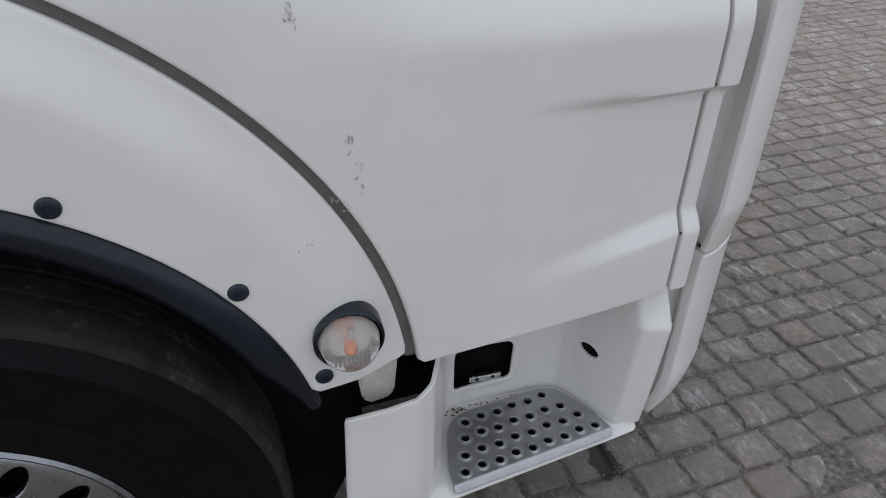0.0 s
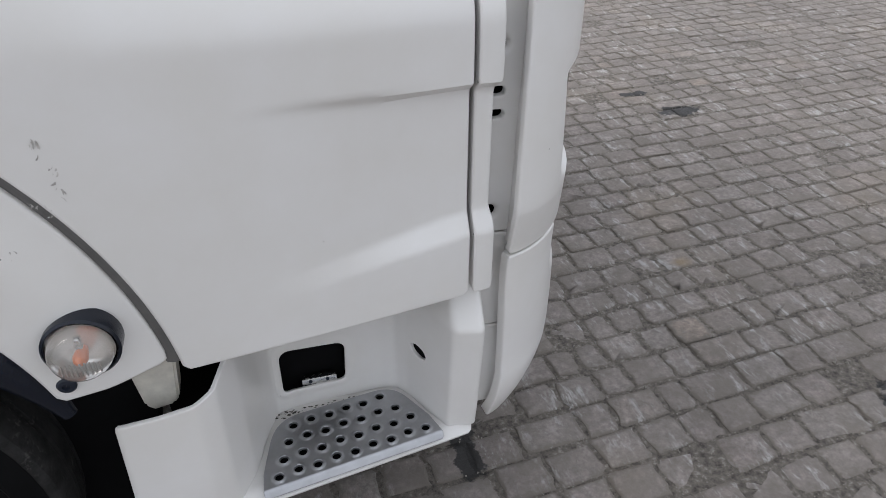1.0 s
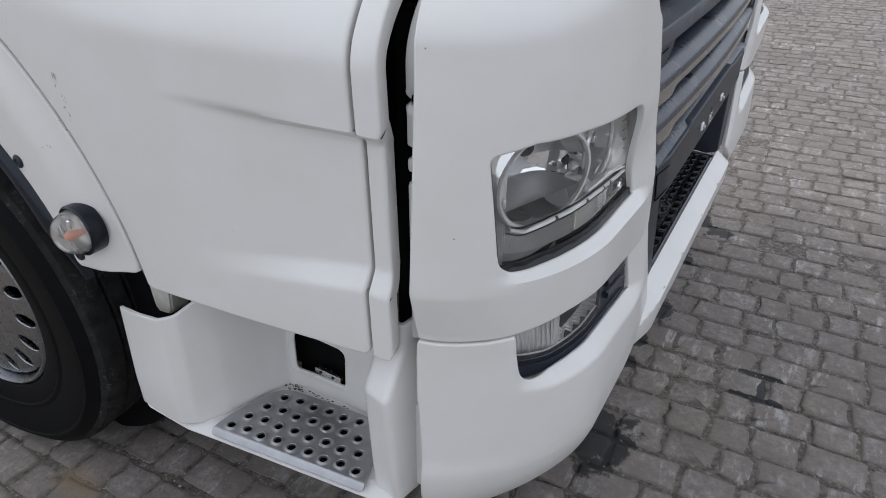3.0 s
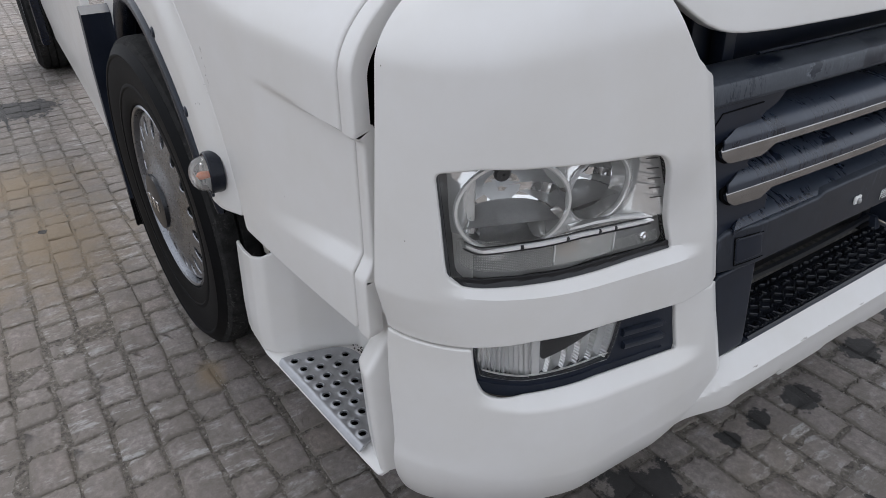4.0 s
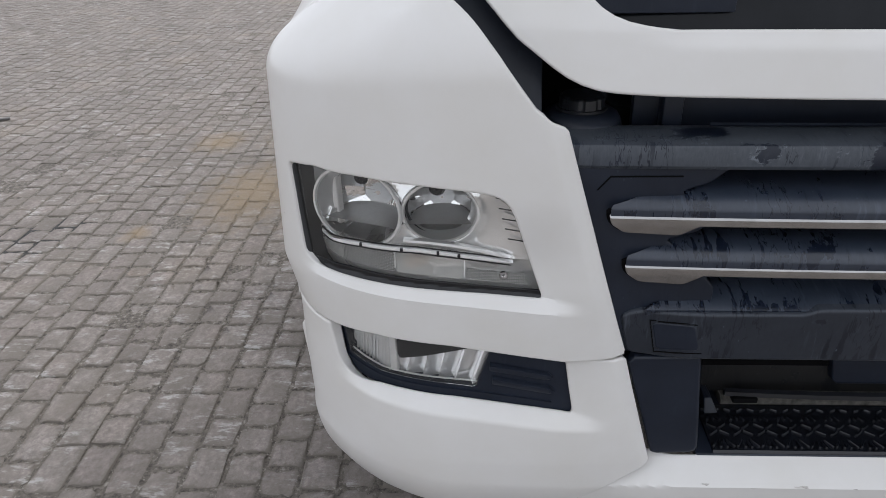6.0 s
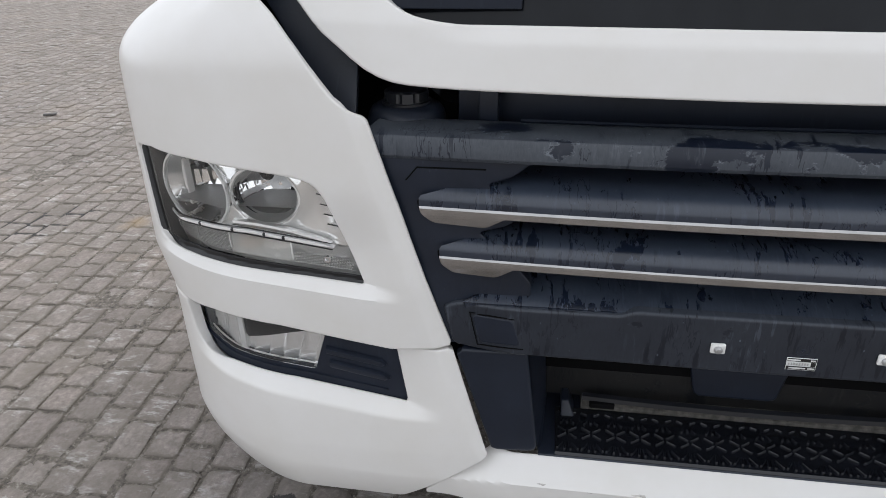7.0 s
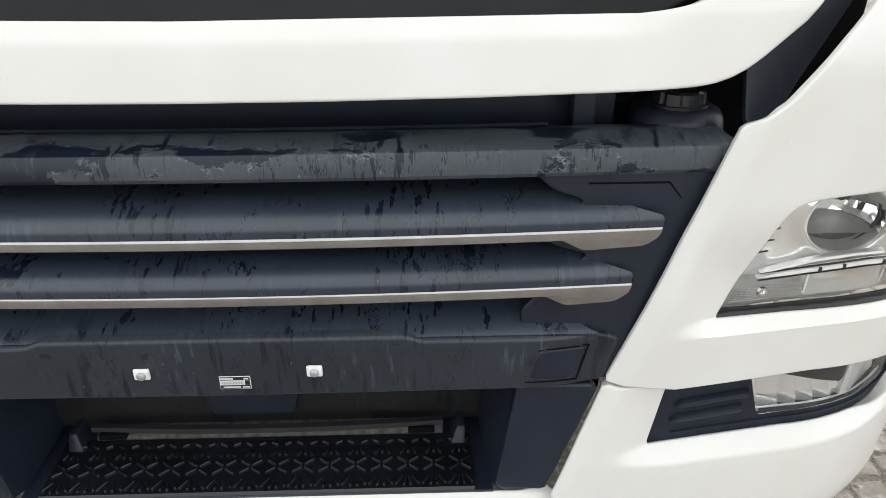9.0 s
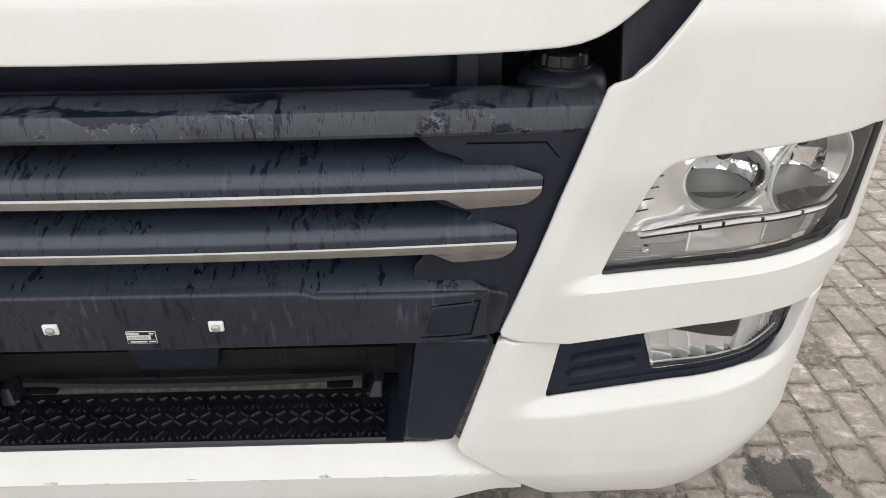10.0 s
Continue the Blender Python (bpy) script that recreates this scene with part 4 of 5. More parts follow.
def rib(bm, at, ang, long, wide=0.0048, tall=0.0046):
    """One rounded rib lying on the tread."""
    rings = []
    for f, h in ((1.0, -0.001), (0.86, tall * 0.65), (0.45, tall)):
        ring = []
        for k in range(8):
            a = 2 * math.pi * (k + 0.5) / 8
            dx, dy = (long - wide) / 2 * (1 if math.cos(a) > 0 else -1) + wide / 2 * f * math.cos(a) * 1.08, wide / 2 * f * math.sin(a) * 1.08
            ring.append(bm.verts.new((at[0] + dx * math.cos(ang) - dy * math.sin(ang), at[1] + dx * math.sin(ang) + dy * math.cos(ang), at[2] + h - 0.075 * (dx * math.cos(ang)))))
        rings.append(ring)
    for a, b in zip(rings, rings[1:]):
        for k in range(8):
            bm.faces.new((a[k], a[(k + 1) % 8], b[(k + 1) % 8], b[k]))
    bm.faces.new(rings[-1])


unit = 0.0472
for k in range(16):
    y0 = -0.354 + unit * k
    for sg in (-1, 1):
        for x0, dy, deg, long in ((-0.052, 0.005, 8, 0.020), (-0.054, 0.0150, 34, 0.022), (-0.0805, 0.0105, 55, 0.020), (-0.0975, 0.0105, -55, 0.020), (-0.117, 0.0105, 28, 0.013), (-0.140, 0.0125, -62, 0.014)):
            rib(ribs, (x0, y0 + sg * dy, mat_z(x0)), radians(deg * sg), long)
    rib(ribs, (-0.118, y0, mat_z(-0.118)), 0.0, 0.011)
tagged(part("tread_ribs", ribs, MAT, step_mat, "raised rubber ribs"), kind="stuff")

# the white lip along the bottom
lip_out = [(-0.502, 0.424), (-0.600, 0.345), (-0.640, 0.300), (-0.46, 0.300), (-0.43, 0.312, 0.004), (-0.29, 0.312, 0.004), (-0.27, 0.292, 0.004), (-0.10, 0.292, 0.004), (-0.08, 0.302, 0.004), (0.08, 0.302, 0.004), (0.10, 0.292, 0.004), (0.27, 0.292, 0.004), (0.29, 0.312, 0.004), (0.43, 0.312, 0.004), (0.46, 0.300), (0.640, 0.300), (0.600, 0.345), (0.502, 0.424)]


def lip_x(u, v):
    side = smoothstep(0.45, 0.60, np.abs(u))
    crease = 0.384 - 0.03 * side
    top = np.clip(v - crease, 0, None)
    return 0.012 - 0.030 * side - 1.15 * top - 0.10 * np.clip(crease - v, 0, None) - 0.10 * np.clip(0.336 - v, 0, None)


part("bumper_lip", plate_mesh("bumper_lip", lip_out, lip_x, 0.007, 0.02, 0.003), WHITE, truck, "white bumper lip with scuffed edge")

# the front flap and windscreen
FLAP = [(-0.690, 1.136, 0.05), (-0.52, 1.130), (-0.35, 1.1257), (-0.17, 1.1229), (0, 1.122), (0.17, 1.1229), (0.35, 1.1257), (0.52, 1.130), (0.690, 1.136, 0.05), (0.783, 1.205), (0.90, 1.335), (0.86, 1.42), (0.76, 1.42), (0.705, 1.29, 0.05), (0.655, 1.235, 0.06), (0.56, 1.222), (0, 1.216), (-0.56, 1.222), (-0.655, 1.235, 0.06), (-0.705, 1.29, 0.05), (-0.76, 1.42), (-0.86, 1.42), (-0.90, 1.335), (-0.783, 1.205)]


def flap_x(u, v):
    w = np.abs(u)
    edge = np.interp(w, [0, 0.56, 0.655, 0.705, 0.76], [1.216, 1.222, 1.235, 1.29, 1.42])
    fold = smoothstep(0.028, 0.0, edge - v) * smoothstep(0.64, 0.50, w)
    return 0.010 - 0.10 * (v - 1.12) - 0.22 * np.clip(v - 1.22, 0, None) - 0.007 * fold - 0.06 * smoothstep(0.55, 0.92, w)


part("front_flap", plate_mesh("front_flap", FLAP, flap_x, 0.005, 0.022, 0.004, lambda u, w: w + 0.014 * np.minimum((u / 0.66) ** 2, 1.0)), WHITE, truck, "white front flap under the windscreen")
screen = bmesh.new()
rows = []
for z, half, x in ((1.205, 0.76, -0.030), (1.45, 0.80, -0.085), (1.75, 0.86, -0.16), (2.1, 0.92, -0.26)):
    rows.append([screen.verts.new((x - 0.05 * (f * f), f * half, z)) for f in np.linspace(-1, 1, 13)])
for a, b in zip(rows, rows[1:]):
    for k in range(12):
        screen.faces.new((a[k], a[k + 1], b[k + 1], b[k]))
part("windscreen", screen, WINDOW, truck, "dark windscreen")
for sg in (-1, 1):
    bm = rbox((0.006, 0.26, 0.05), (-0.046, sg * 0.604, 1.262), 0.003)
    part("wiper_cover", bm, DARK, truck, "black wiper cover")

# scuffs along the lip and a crust of dirt on the grille's top bar
random.seed(3)
for y, z, w in ((-0.40, 0.388, 0.014), (-0.31, 0.383, 0.008), (-0.22, 0.386, 0.018), (-0.12, 0.384, 0.007), (0.03, 0.387, 0.012), (0.16, 0.383, 0.009), (0.27, 0.386, 0.016), (0.38, 0.384, 0.010), (-0.29, 0.320, 0.02), (0.12, 0.300, 0.016)):
    bm = bmesh.new()
    ring = []
    for k in range(9):
        a = 2 * math.pi * k / 9
        r = random.uniform(0.35, 1.0)
        py, pz = y + w * r * math.cos(a), z + w * 0.14 * r * math.sin(a)
        ring.append(bm.verts.new((float(lip_x(np.array(py), np.array(pz))) + 0.0012, py, pz)))
    bm.faces.new(ring)
    part("lip_scuff", bm, CHIP, truck, "scraped paint", False)
# an added dark sheet that keeps the gap under the flap dark
part("gap_shade", plate_mesh("gap_shade", [(-0.60, 1.06), (0.60, 1.06), (0.90, 1.30), (0.95, 1.45), (-0.95, 1.45), (-0.90, 1.30)], lambda u, v: -0.18 + 0 * u, 0.05, 0.01, 0.0), DARK, truck, "dark sheet added behind the gap under the flap")
for sg in (-1, 1):
    pts = [(sg * y, z) for y, z in ((0.738, 1.045), (0.770, 1.060), (0.810, 1.120), (0.93, 1.280), (0.97, 1.45), (0.80, 1.45), (0.738, 1.25))]
    part("corner_infill", plate_mesh("corner_infill", pts, lambda u, v: -0.072 - 0.42 * (v - 1.1), 0.02, 0.01, 0.002), DARK, truck, "dark plastic infill beside the flap")
part("inner_panel", rbox((0.02, 1.16, 0.16), (-0.15, 0, 1.08), 0.004), DARK, truck, "dark inner panel")
for sg in (-1, 1):
    post = group_node("cap_neck", truck)
    tagged(post, "black filler cap behind the grille")
    cy = sg * 0.667
    profile = [(0.067, 1.020), (0.067, 1.052), (0.065, 1.062), (0.060, 1.070), (0.052, 1.075), (0.040, 1.077)]
    rings, neck = [], bmesh.new()
    for r, z in profile:
        rings.append([neck.verts.new((-0.128 + r * math.cos(2 * math.pi * q / 40), cy + r * math.sin(2 * math.pi * q / 40), z)) for q in range(40)])
    for a, b in zip(rings, rings[1:]):
        for q in range(40):
            neck.faces.new((a[q], a[(q + 1) % 40], b[(q + 1) % 40], b[q]))
    neck.faces.new(rings[0])
    neck.faces.new(rings[-1])
    part("neck", neck, DARK, post, "rounded black tank neck")
    cap, rings = bmesh.new(), []
    for z, r, tooth in ((1.077, 0.042, 0.0), (1.081, 0.042, 0.0), (1.0815, 0.038, 0.0025), (1.097, 0.037, 0.0025), (1.100, 0.032, 0.0)):
        rings.append([cap.verts.new((-0.128 + (r - (tooth if q % 8 > 5 else 0)) * math.cos(2 * math.pi * q / 64), cy + (r - (tooth if q % 8 > 5 else 0)) * math.sin(2 * math.pi * q / 64), z)) for q in range(64)])
    for a, b in zip(rings, rings[1:]):
        for q in range(64):
            cap.faces.new((a[q], a[(q + 1) % 64], b[(q + 1) % 64], b[q]))
    cap.faces.new(rings[-1])
    part("cap", cap, GLOSSBLACK, post, "black ribbed cap")
    part("bracket", rbox((0.03, 0.032, 0.085), (-0.115, sg * 0.525, 1.085), 0.004), DARK, post)

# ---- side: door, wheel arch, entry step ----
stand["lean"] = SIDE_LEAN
ARC_C, ARC_R = (-1.391, 0.576), 0.710
def side_y(x, z):
    s = np.clip(-0.24 - x, -0.1, 1.14)
    over, high = np.clip(z - 1.17, 0, None), np.clip(z - 1.10, 0, 0.15)
    fore = smoothstep(-0.95, -0.45, x)
    roll_in = 2.4 * over ** 2 * (1 - fore) + (5.4 * high ** 2 + 1.6 * np.clip(z - 1.25, 0, None)) * fore
    return -1.194 - 0.16 * s + 0.07 * s * s - 0.03 * (z - 0.65) + roll_in


def door_surf(u, v):
    grow = smoothstep(-0.58, -0.26, u)
    z1 = 1.030 - 0.010 * smoothstep(-0.55, -0.24, u)
    z2 = np.interp(u, [-0.60, -0.24], [0.765, 0.812])
    dent = smoothstep(z1 + 0.004, z1 - 0.012, v) * np.clip((v - z2 + 0.034) / 0.034, 0, 1)
    y = side_y(u, v) + 0.020 * grow * dent
    return np.stack([u, y, v], -1)


def arc_dist(r):
    return lambda u, v: np.hypot(u - ARC_C[0], v - ARC_C[1]) - r


front_gap = lambda v: np.interp(v, [0.6, 0.66, 1.0, 1.16, 1.4], [-0.236, -0.237, -0.243, -0.247, -0.265])
door_out = lambda u, v: np.maximum.reduce([u - front_gap(v), np.interp(u, [-0.70, -0.24], [0.648, 0.656]) - v, arc_dist(ARC_R)(u, v) * -1, v - 1.36, -1.9 - u])
door_me = shell("door", door_surf, door_out, (-1.92, -0.22, 0.62, 1.37), 0.0065, 0.022, 0.005)
door = part("door", door_me, WHITE, truck, "white cab door with two pressed creases")
strip_out = lambda u, v: np.maximum.reduce([front_gap(v) + 0.006 - u, u - front_gap(v) - 0.041 + 0.005 * smoothstep(0.79, 0.82, v) - 0.008 * smoothstep(1.00, 1.035, v), 0.660 - v, v - 1.34])
part("air_flap", shell("air_flap", lambda u, v: np.stack([u, door_surf(np.minimum(u, -0.245), v)[..., 1] + 0.25 * np.clip(u + 0.214, 0, None), v], -1), strip_out, (-0.29, -0.17, 0.64, 1.36), 0.006, 0.03, 0.004), WHITE, truck, "narrow white air flap beside the door")
holes = [(-0.187, 1.057, 0.0092), (-0.187, 0.776, 0.0088), (-0.185, 0.656, 0.0088)]


def bracket_out(u, v):
    d = np.maximum.reduce([-0.2025 - u, u + 0.085, 0.322 - v, v - 1.30])
    for cx, cz, r in holes:
        d = np.maximum(d, r - np.hypot(u - cx, v - cz))
    d = np.maximum.reduce([d, 0.0013 - np.abs(v - 0.732), 0.0009 - np.abs(v - 0.526), np.minimum(-0.195 - u, np.minimum(v - 0.582, 0.664 - v))])
    for z in (0.986, 0.949):
        d = np.maximum(d, 0.0075 - np.hypot(np.clip(u + 0.182, 0, None), v - z))
    return d


def dish(u, v):
    """The shallow round dips about the bracket's holes."""
    return sum(0.006 * smoothstep(2.1 * r, 1.0 * r, np.hypot(u - cx, v - cz)) for cx, cz, r in holes)


part("side_bracket", shell("side_bracket", lambda u, v: np.stack([u, dish(u, v) - 0.004 * smoothstep(0.531, 0.522, v) - 1.118 - 0.036 * (v - 0.322) + 1.3 * np.clip(u + 0.140, 0, None) + 5.4 * np.clip(v - 1.10, 0, 0.15) ** 2 + 1.6 * np.clip(v - 1.25, 0, None), v], -1), bracket_out, (-0.22, -0.05, 0.28, 1.32), 0.0035, 0.012, 0.003), WHITE, truck, "white mounting bracket with holes and slots")
# black box added behind the bracket so its slots and gap look dark
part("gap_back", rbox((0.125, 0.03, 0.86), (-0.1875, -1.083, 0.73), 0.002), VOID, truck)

# wheel arch
ARCH_C, ARCH_R = (-1.341, 0.533), 0.515
fender_low = lambda u: np.interp(u, [-2.4, -1.9, -1.36, -0.84, -0.69], [0.40, 0.40, 0.55, 0.656, 0.670])
fender_out = lambda u, v: np.maximum.reduce([arc_dist(ARC_R - 0.0135)(u, v), ARCH_R - np.hypot(u - ARCH_C[0], v - ARCH_C[1]), fender_low(u) - v, np.where(u < -1.36, -1.985 - u, -1.0), v - 1.30])


def fender_surf(u, v):
    r = np.hypot(u - ARC_C[0], v - ARC_C[1])
    swell = 0.020 * smoothstep(ARC_R - 0.012, ARC_R - 0.10, r)
    return np.stack([u, side_y(u, v) - swell + 0.004, v], -1)


part("fender", shell("fender", fender_surf, fender_out, (-2.06, -0.66, 0.36, 1.28), 0.009, 0.02, 0.005), WHITE, truck, "white wheel arch panel")
part("arch_seal", shell("arch_seal", lambda u, v: np.stack([u, side_y(u, v) + 0.013, v], -1), lambda u, v: np.maximum.reduce([arc_dist(ARC_R + 0.004)(u, v), ARC_R - 0.020 - np.hypot(u - ARC_C[0], v - ARC_C[1]), 0.66 - v]), (-2.06, -0.66, 0.36, 1.28), 0.009, 0.01, 0.0), SEAL, truck, "grey rubber seal strip")
flare, rows = bmesh.new(), []
FLARE_P = [(-0.025 + 0.029 * math.cos(t), 0.006 - 0.032 * math.sin(t)) for t in np.linspace(0, math.pi, 12)] + [(-0.052, 0.03), (-0.035, 0.03)]
for k in range(61):
    a = radians(10 + 160 * k / 60)
    end = min(1.0, k / 5, (60 - k) / 5)
    row = []
    for dr, dy in FLARE_P:
        r = ARCH_R + 0.002 + dr * (0.35 + 0.65 * end)
        x, z = ARCH_C[0] + r * math.cos(a), ARCH_C[1] + r * math.sin(a)
        row.append(flare.verts.new((x, float(side_y(np.array(x), np.array(z))) + dy * (0.4 + 0.6 * end), z)))
    rows.append(row)
for a, b in zip(rows, rows[1:]):
    for k in range(len(FLARE_P)):
        m = (k + 1) % len(FLARE_P)
        flare.faces.new((a[k], a[m], b[m], b[k]))
flare.faces.new(rows[0])
flare.faces.new(rows[-1])
part("arch_flare", flare, FLARE, truck, "dark blue-grey arch lip")
for x, z in ((-1.076, 0.995), (-0.914, 0.852), (-0.824, 0.687), (-1.33, 1.075), (-1.58, 1.00), (-1.76, 0.86)):
    y = float(fender_surf(np.array([x]), np.array([z]))[0, 1])
    bm = lathe([(0.0125, 0.002), (0.0125, -0.0015), (0.010, -0.0040), (0.0055, -0.0048), (0.0046, -0.002), (0.0005, -0.002)], (x, y, z), 20)
    part("fender_screw", bm, DARK, truck, "black round screw")
marker = group_node("side_marker", truck)
tagged(marker, "round clear side marker with an amber bulb")
mx, mz = -0.788, 0.752
my = float(fender_surf(np.array([mx]), np.array([mz]))[0, 1])
part("base", lathe([(0.047, 0.012), (0.047, -0.016), (0.044, -0.019), (0.0425, -0.017), (0.0425, -0.002), (0.0005, -0.002)], (mx, my, mz), 36), FLARE, marker, "blue-grey plastic ring")
dome = [(0.0395, -0.006), (0.0395, -0.018)] + [(0.0395 * math.cos(t) ** 0.8, -0.018 - 0.036 * math.sin(t)) for t in (0.2, 0.45, 0.7, 0.95, 1.2, 1.4)] + [(0.0005, -0.054)]
part("dome", lathe(dome, (mx, my, mz), 36, caps=False), GLASS, marker, "clear dome")
part("reflector", lathe([(0.040, -0.016), (0.03, -0.009), (0.0005, -0.006)], (mx, my, mz), 30, caps=False), BEZEL, marker)
part("bulb", lathe([(0.0005, -0.040), (0.007, -0.036), (0.0095, -0.029), (0.008, -0.016), (0.006, -0.008), (0.0005, -0.006)], (mx, my, mz - 0.004), 16), AMBER, marker, "amber bulb")
part("lead", rbox((0.009, 0.012, 0.018), (mx + 0.002, my - 0.024, mz + 0.018), 0.003), CHROME, marker, "small chrome lead")
for k in range(9):
    o = -0.022 + 0.0055 * k
    h = 0.022 * math.sqrt(max(0.05, 1 - (o / 0.036) ** 2))
    part("flute", rbox((0.0022, 0.003, h), (mx + o, my - 0.026 - 0.014 * math.sqrt(max(0, 1 - (o / 0.04) ** 2)), mz - 0.014), 0.001, None, 1), FROST, marker)
tab = bmesh.new()
ring = [(-0.780, 0.675), (-0.700, 0.675), (-0.712, 0.552), (-0.722, 0.540), (-0.752, 0.534), (-0.764, 0.546)]
ya = -1.198
f = tab.faces.new([tab.verts.new((x, ya, z)) for x, z in ring])
out = bmesh.ops.extrude_face_region(tab, geom=[f])["geom"]
bmesh.ops.translate(tab, vec=(0, 0.045, 0), verts=[g for g in out if isinstance(g, bmesh.types.BMVert)])
bmesh.ops.bevel(tab, geom=tab.edges[:], offset=0.004, segments=2, affect="EDGES")
part("fender_tab", tab, CREAM, truck, "cream plastic tab below the arch panel")

# paint damage: a few curled slivers of bare primer at each spot
random.seed(7)
for x, z, w, count in ((-0.772, 1.018, 0.013, 7), (-0.820, 1.160, 0.014, 8), (-0.760, 0.985, 0.010, 5), (-0.790, 0.945, 0.008, 5), (-0.776, 0.938, 0.008, 5), (-0.827, 0.894, 0.007, 4), (-0.905, 1.165, 0.003, 2), (-0.76, 0.96, 0.012, 5)):
    bm = bmesh.new()
    for _ in range(count):
        cx, cz, turn = x + random.gauss(0, w * 0.35), z + random.gauss(0, w * 0.6), random.uniform(0.6, 2.2)
        long, thin = w * random.uniform(0.15, 0.5), w * random.uniform(0.03, 0.13)
        pts = []
        for k in range(9):
            a = 2 * math.pi * k / 9
            r = random.uniform(0.6, 1.1)
            du, dv = long * r * math.cos(a), thin * r * math.sin(a) + 0.25 * long * math.cos(a) ** 2
            px, pz = cx + du * math.cos(turn) - dv * math.sin(turn), cz + du * math.sin(turn) + dv * math.cos(turn)
            srf = door_surf if math.hypot(px - ARC_C[0], pz - ARC_C[1]) > ARC_R - 0.004 else fender_surf
            pts.append(bm.verts.new((px, float(srf(np.array([px]), np.array([pz]))[0, 1]) - 0.0012, pz)))
        bm.faces.new(pts)
    part("paint_chip", bm, CHIP, truck, "chipped paint", False)

# entry step
step = group_node("entry_step", truck)
tagged(step, "white moulded entry step with a perforated plate")
WAY = np.array([(-0.806, -1.246), (-0.800, -1.252), (-0.740, -1.255), (-0.685, -1.252), (-0.655, -1.232), (-0.625, -1.175), (-0.598, -1.085), (-0.578, -1.040), (-0.545, -1.028), (-0.45, -1.024), (-0.365, -1.022), (-0.335, -1.030), (-0.316, -1.055), (-0.290, -1.115), (-0.262, -1.181), (-0.257, -1.187), (-0.249, -1.190), (-0.211, -1.199), (-0.204, -1.194), (-0.197, -1.15), (-0.190, -1.08)])
WAY_S = np.concatenate([[0], np.cumsum(np.linalg.norm(np.diff(WAY, axis=0), axis=1))])


def way_at(x):
    """The way along the plan at which the step's wall stands at x."""
    return float(np.interp(x, WAY[:, 0], WAY_S))


def step_surf(u, v):
    k = [np.interp(u + o, WAY_S, WAY[:, c]) for c in (0, 1) for o in (-0.005, -0.0025, 0.0, 0.0025, 0.005)]
    x, y = sum(k[:5]) / 5, sum(k[5:]) / 5
    flare_out = -0.010 * smoothstep(0.40, 0.29, v) * smoothstep(-1.02, -1.10, y)
    lean = 0.046 * np.clip((v - 0.572) / 0.075, 0, 1) * smoothstep(-0.34, -0.27, x)
    lean = lean + 0.10 * np.clip(0.58 - v, 0, None) * smoothstep(-0.30, -0.24, x)
    return np.stack([x + 0.04 * (0.45 - v) * smoothstep(-0.66, -0.75, x) * -1, y + flare_out * -0.4 + lean, v], -1)


a0, a1, a2 = way_at(-0.80), way_at(-0.672), way_at(-0.60)
STEP_OUT = fillet([(0.002, 0.310), (WAY_S[-1] - 0.002, 0.310), (WAY_S[-1] - 0.002, 0.70), (a2 + 0.03, 0.70), (a2 - 0.015, 0.655), (a1 + 0.01, 0.580, 0.02), (a0, 0.562, 0.01), (0.001, 0.561)])
WIN = fillet([(way_at(-0.560), 0.462, 0.018), (way_at(-0.436), 0.456, 0.018), (way_at(-0.440), 0.362, 0.012), (way_at(-0.560), 0.360, 0.014)])
hu, hv = way_at(-0.302), 0.453


def step_out(u, v):
    d = np.maximum(outline_dist(STEP_OUT, u, v), -outline_dist(WIN, u, v))
    return np.maximum(d, 0.0135 - np.hypot((u - hu) * 0.62, v - hv))


def step_rim(u, v):
    ridge = 0.003 * smoothstep(0.010, 0.004, np.abs(outline_dist(WIN, u, v) - 0.008))
    p = step_surf(u, v)
    p[..., 1] -= ridge
    return p


part("step_body", shell("step_body", step_rim, step_out, (0, WAY_S[-1], 0.26, 0.71), 0.005, 0.007, 0.003), WHITE, step, "white plastic step body")
FLOOR = fillet([(-0.802, -1.250, 0.01), (-0.68, -1.245), (-0.625, -1.236), (-0.275, -1.184), (-0.212, -1.174, 0.01), (-0.200, -1.02), (-0.80, -1.02)])
part("step_sole", shell("step_sole", lambda u, v: np.stack([u, v, 0.3125 - 0.6 * np.clip(-1.206 - v + 0.148 * (u + 0.607), 0, None)], -1), lambda u, v: outline_dist(FLOOR, u, v), (-0.82, -0.18, -1.28, -1.0), 0.008, 0.010, 0.003), WHITE, step, "white step floor")
TREADP = fillet([(-0.616, -1.238, 0.008), (-0.614, -1.190), (-0.592, -1.092, 0.03), (-0.562, -1.062, 0.03), (-0.45, -1.046), (-0.368, -1.036, 0.02), (-0.335, -1.050, 0.03), (-0.292, -1.128), (-0.272, -1.187, 0.008)])
step_rows = [(-1.073, -0.552, -0.377, 6), (-1.110, -0.564, -0.352, 7), (-1.148, -0.576, -0.328, 8), (-1.183, -0.587, -0.306, 9)]
STEP_HOLES = [(x, y + (x + 0.45) * 0.148 + (0.003 if k % 2 else -0.001)) for y, xa, xb, n in step_rows for k, x in enumerate(np.linspace(xa, xb, n))]
plate_z = lambda u, v: 0.3235 - 1.3 * np.clip(-1.226 + 0.148 * (u + 0.607) - v, 0, None)


def tread_out(u, v):
    d = outline_dist(TREADP, u, v)
    for x, y in STEP_HOLES:
        d = np.maximum(d, 0.0085 - np.hypot(u - x, v - y))
    return d


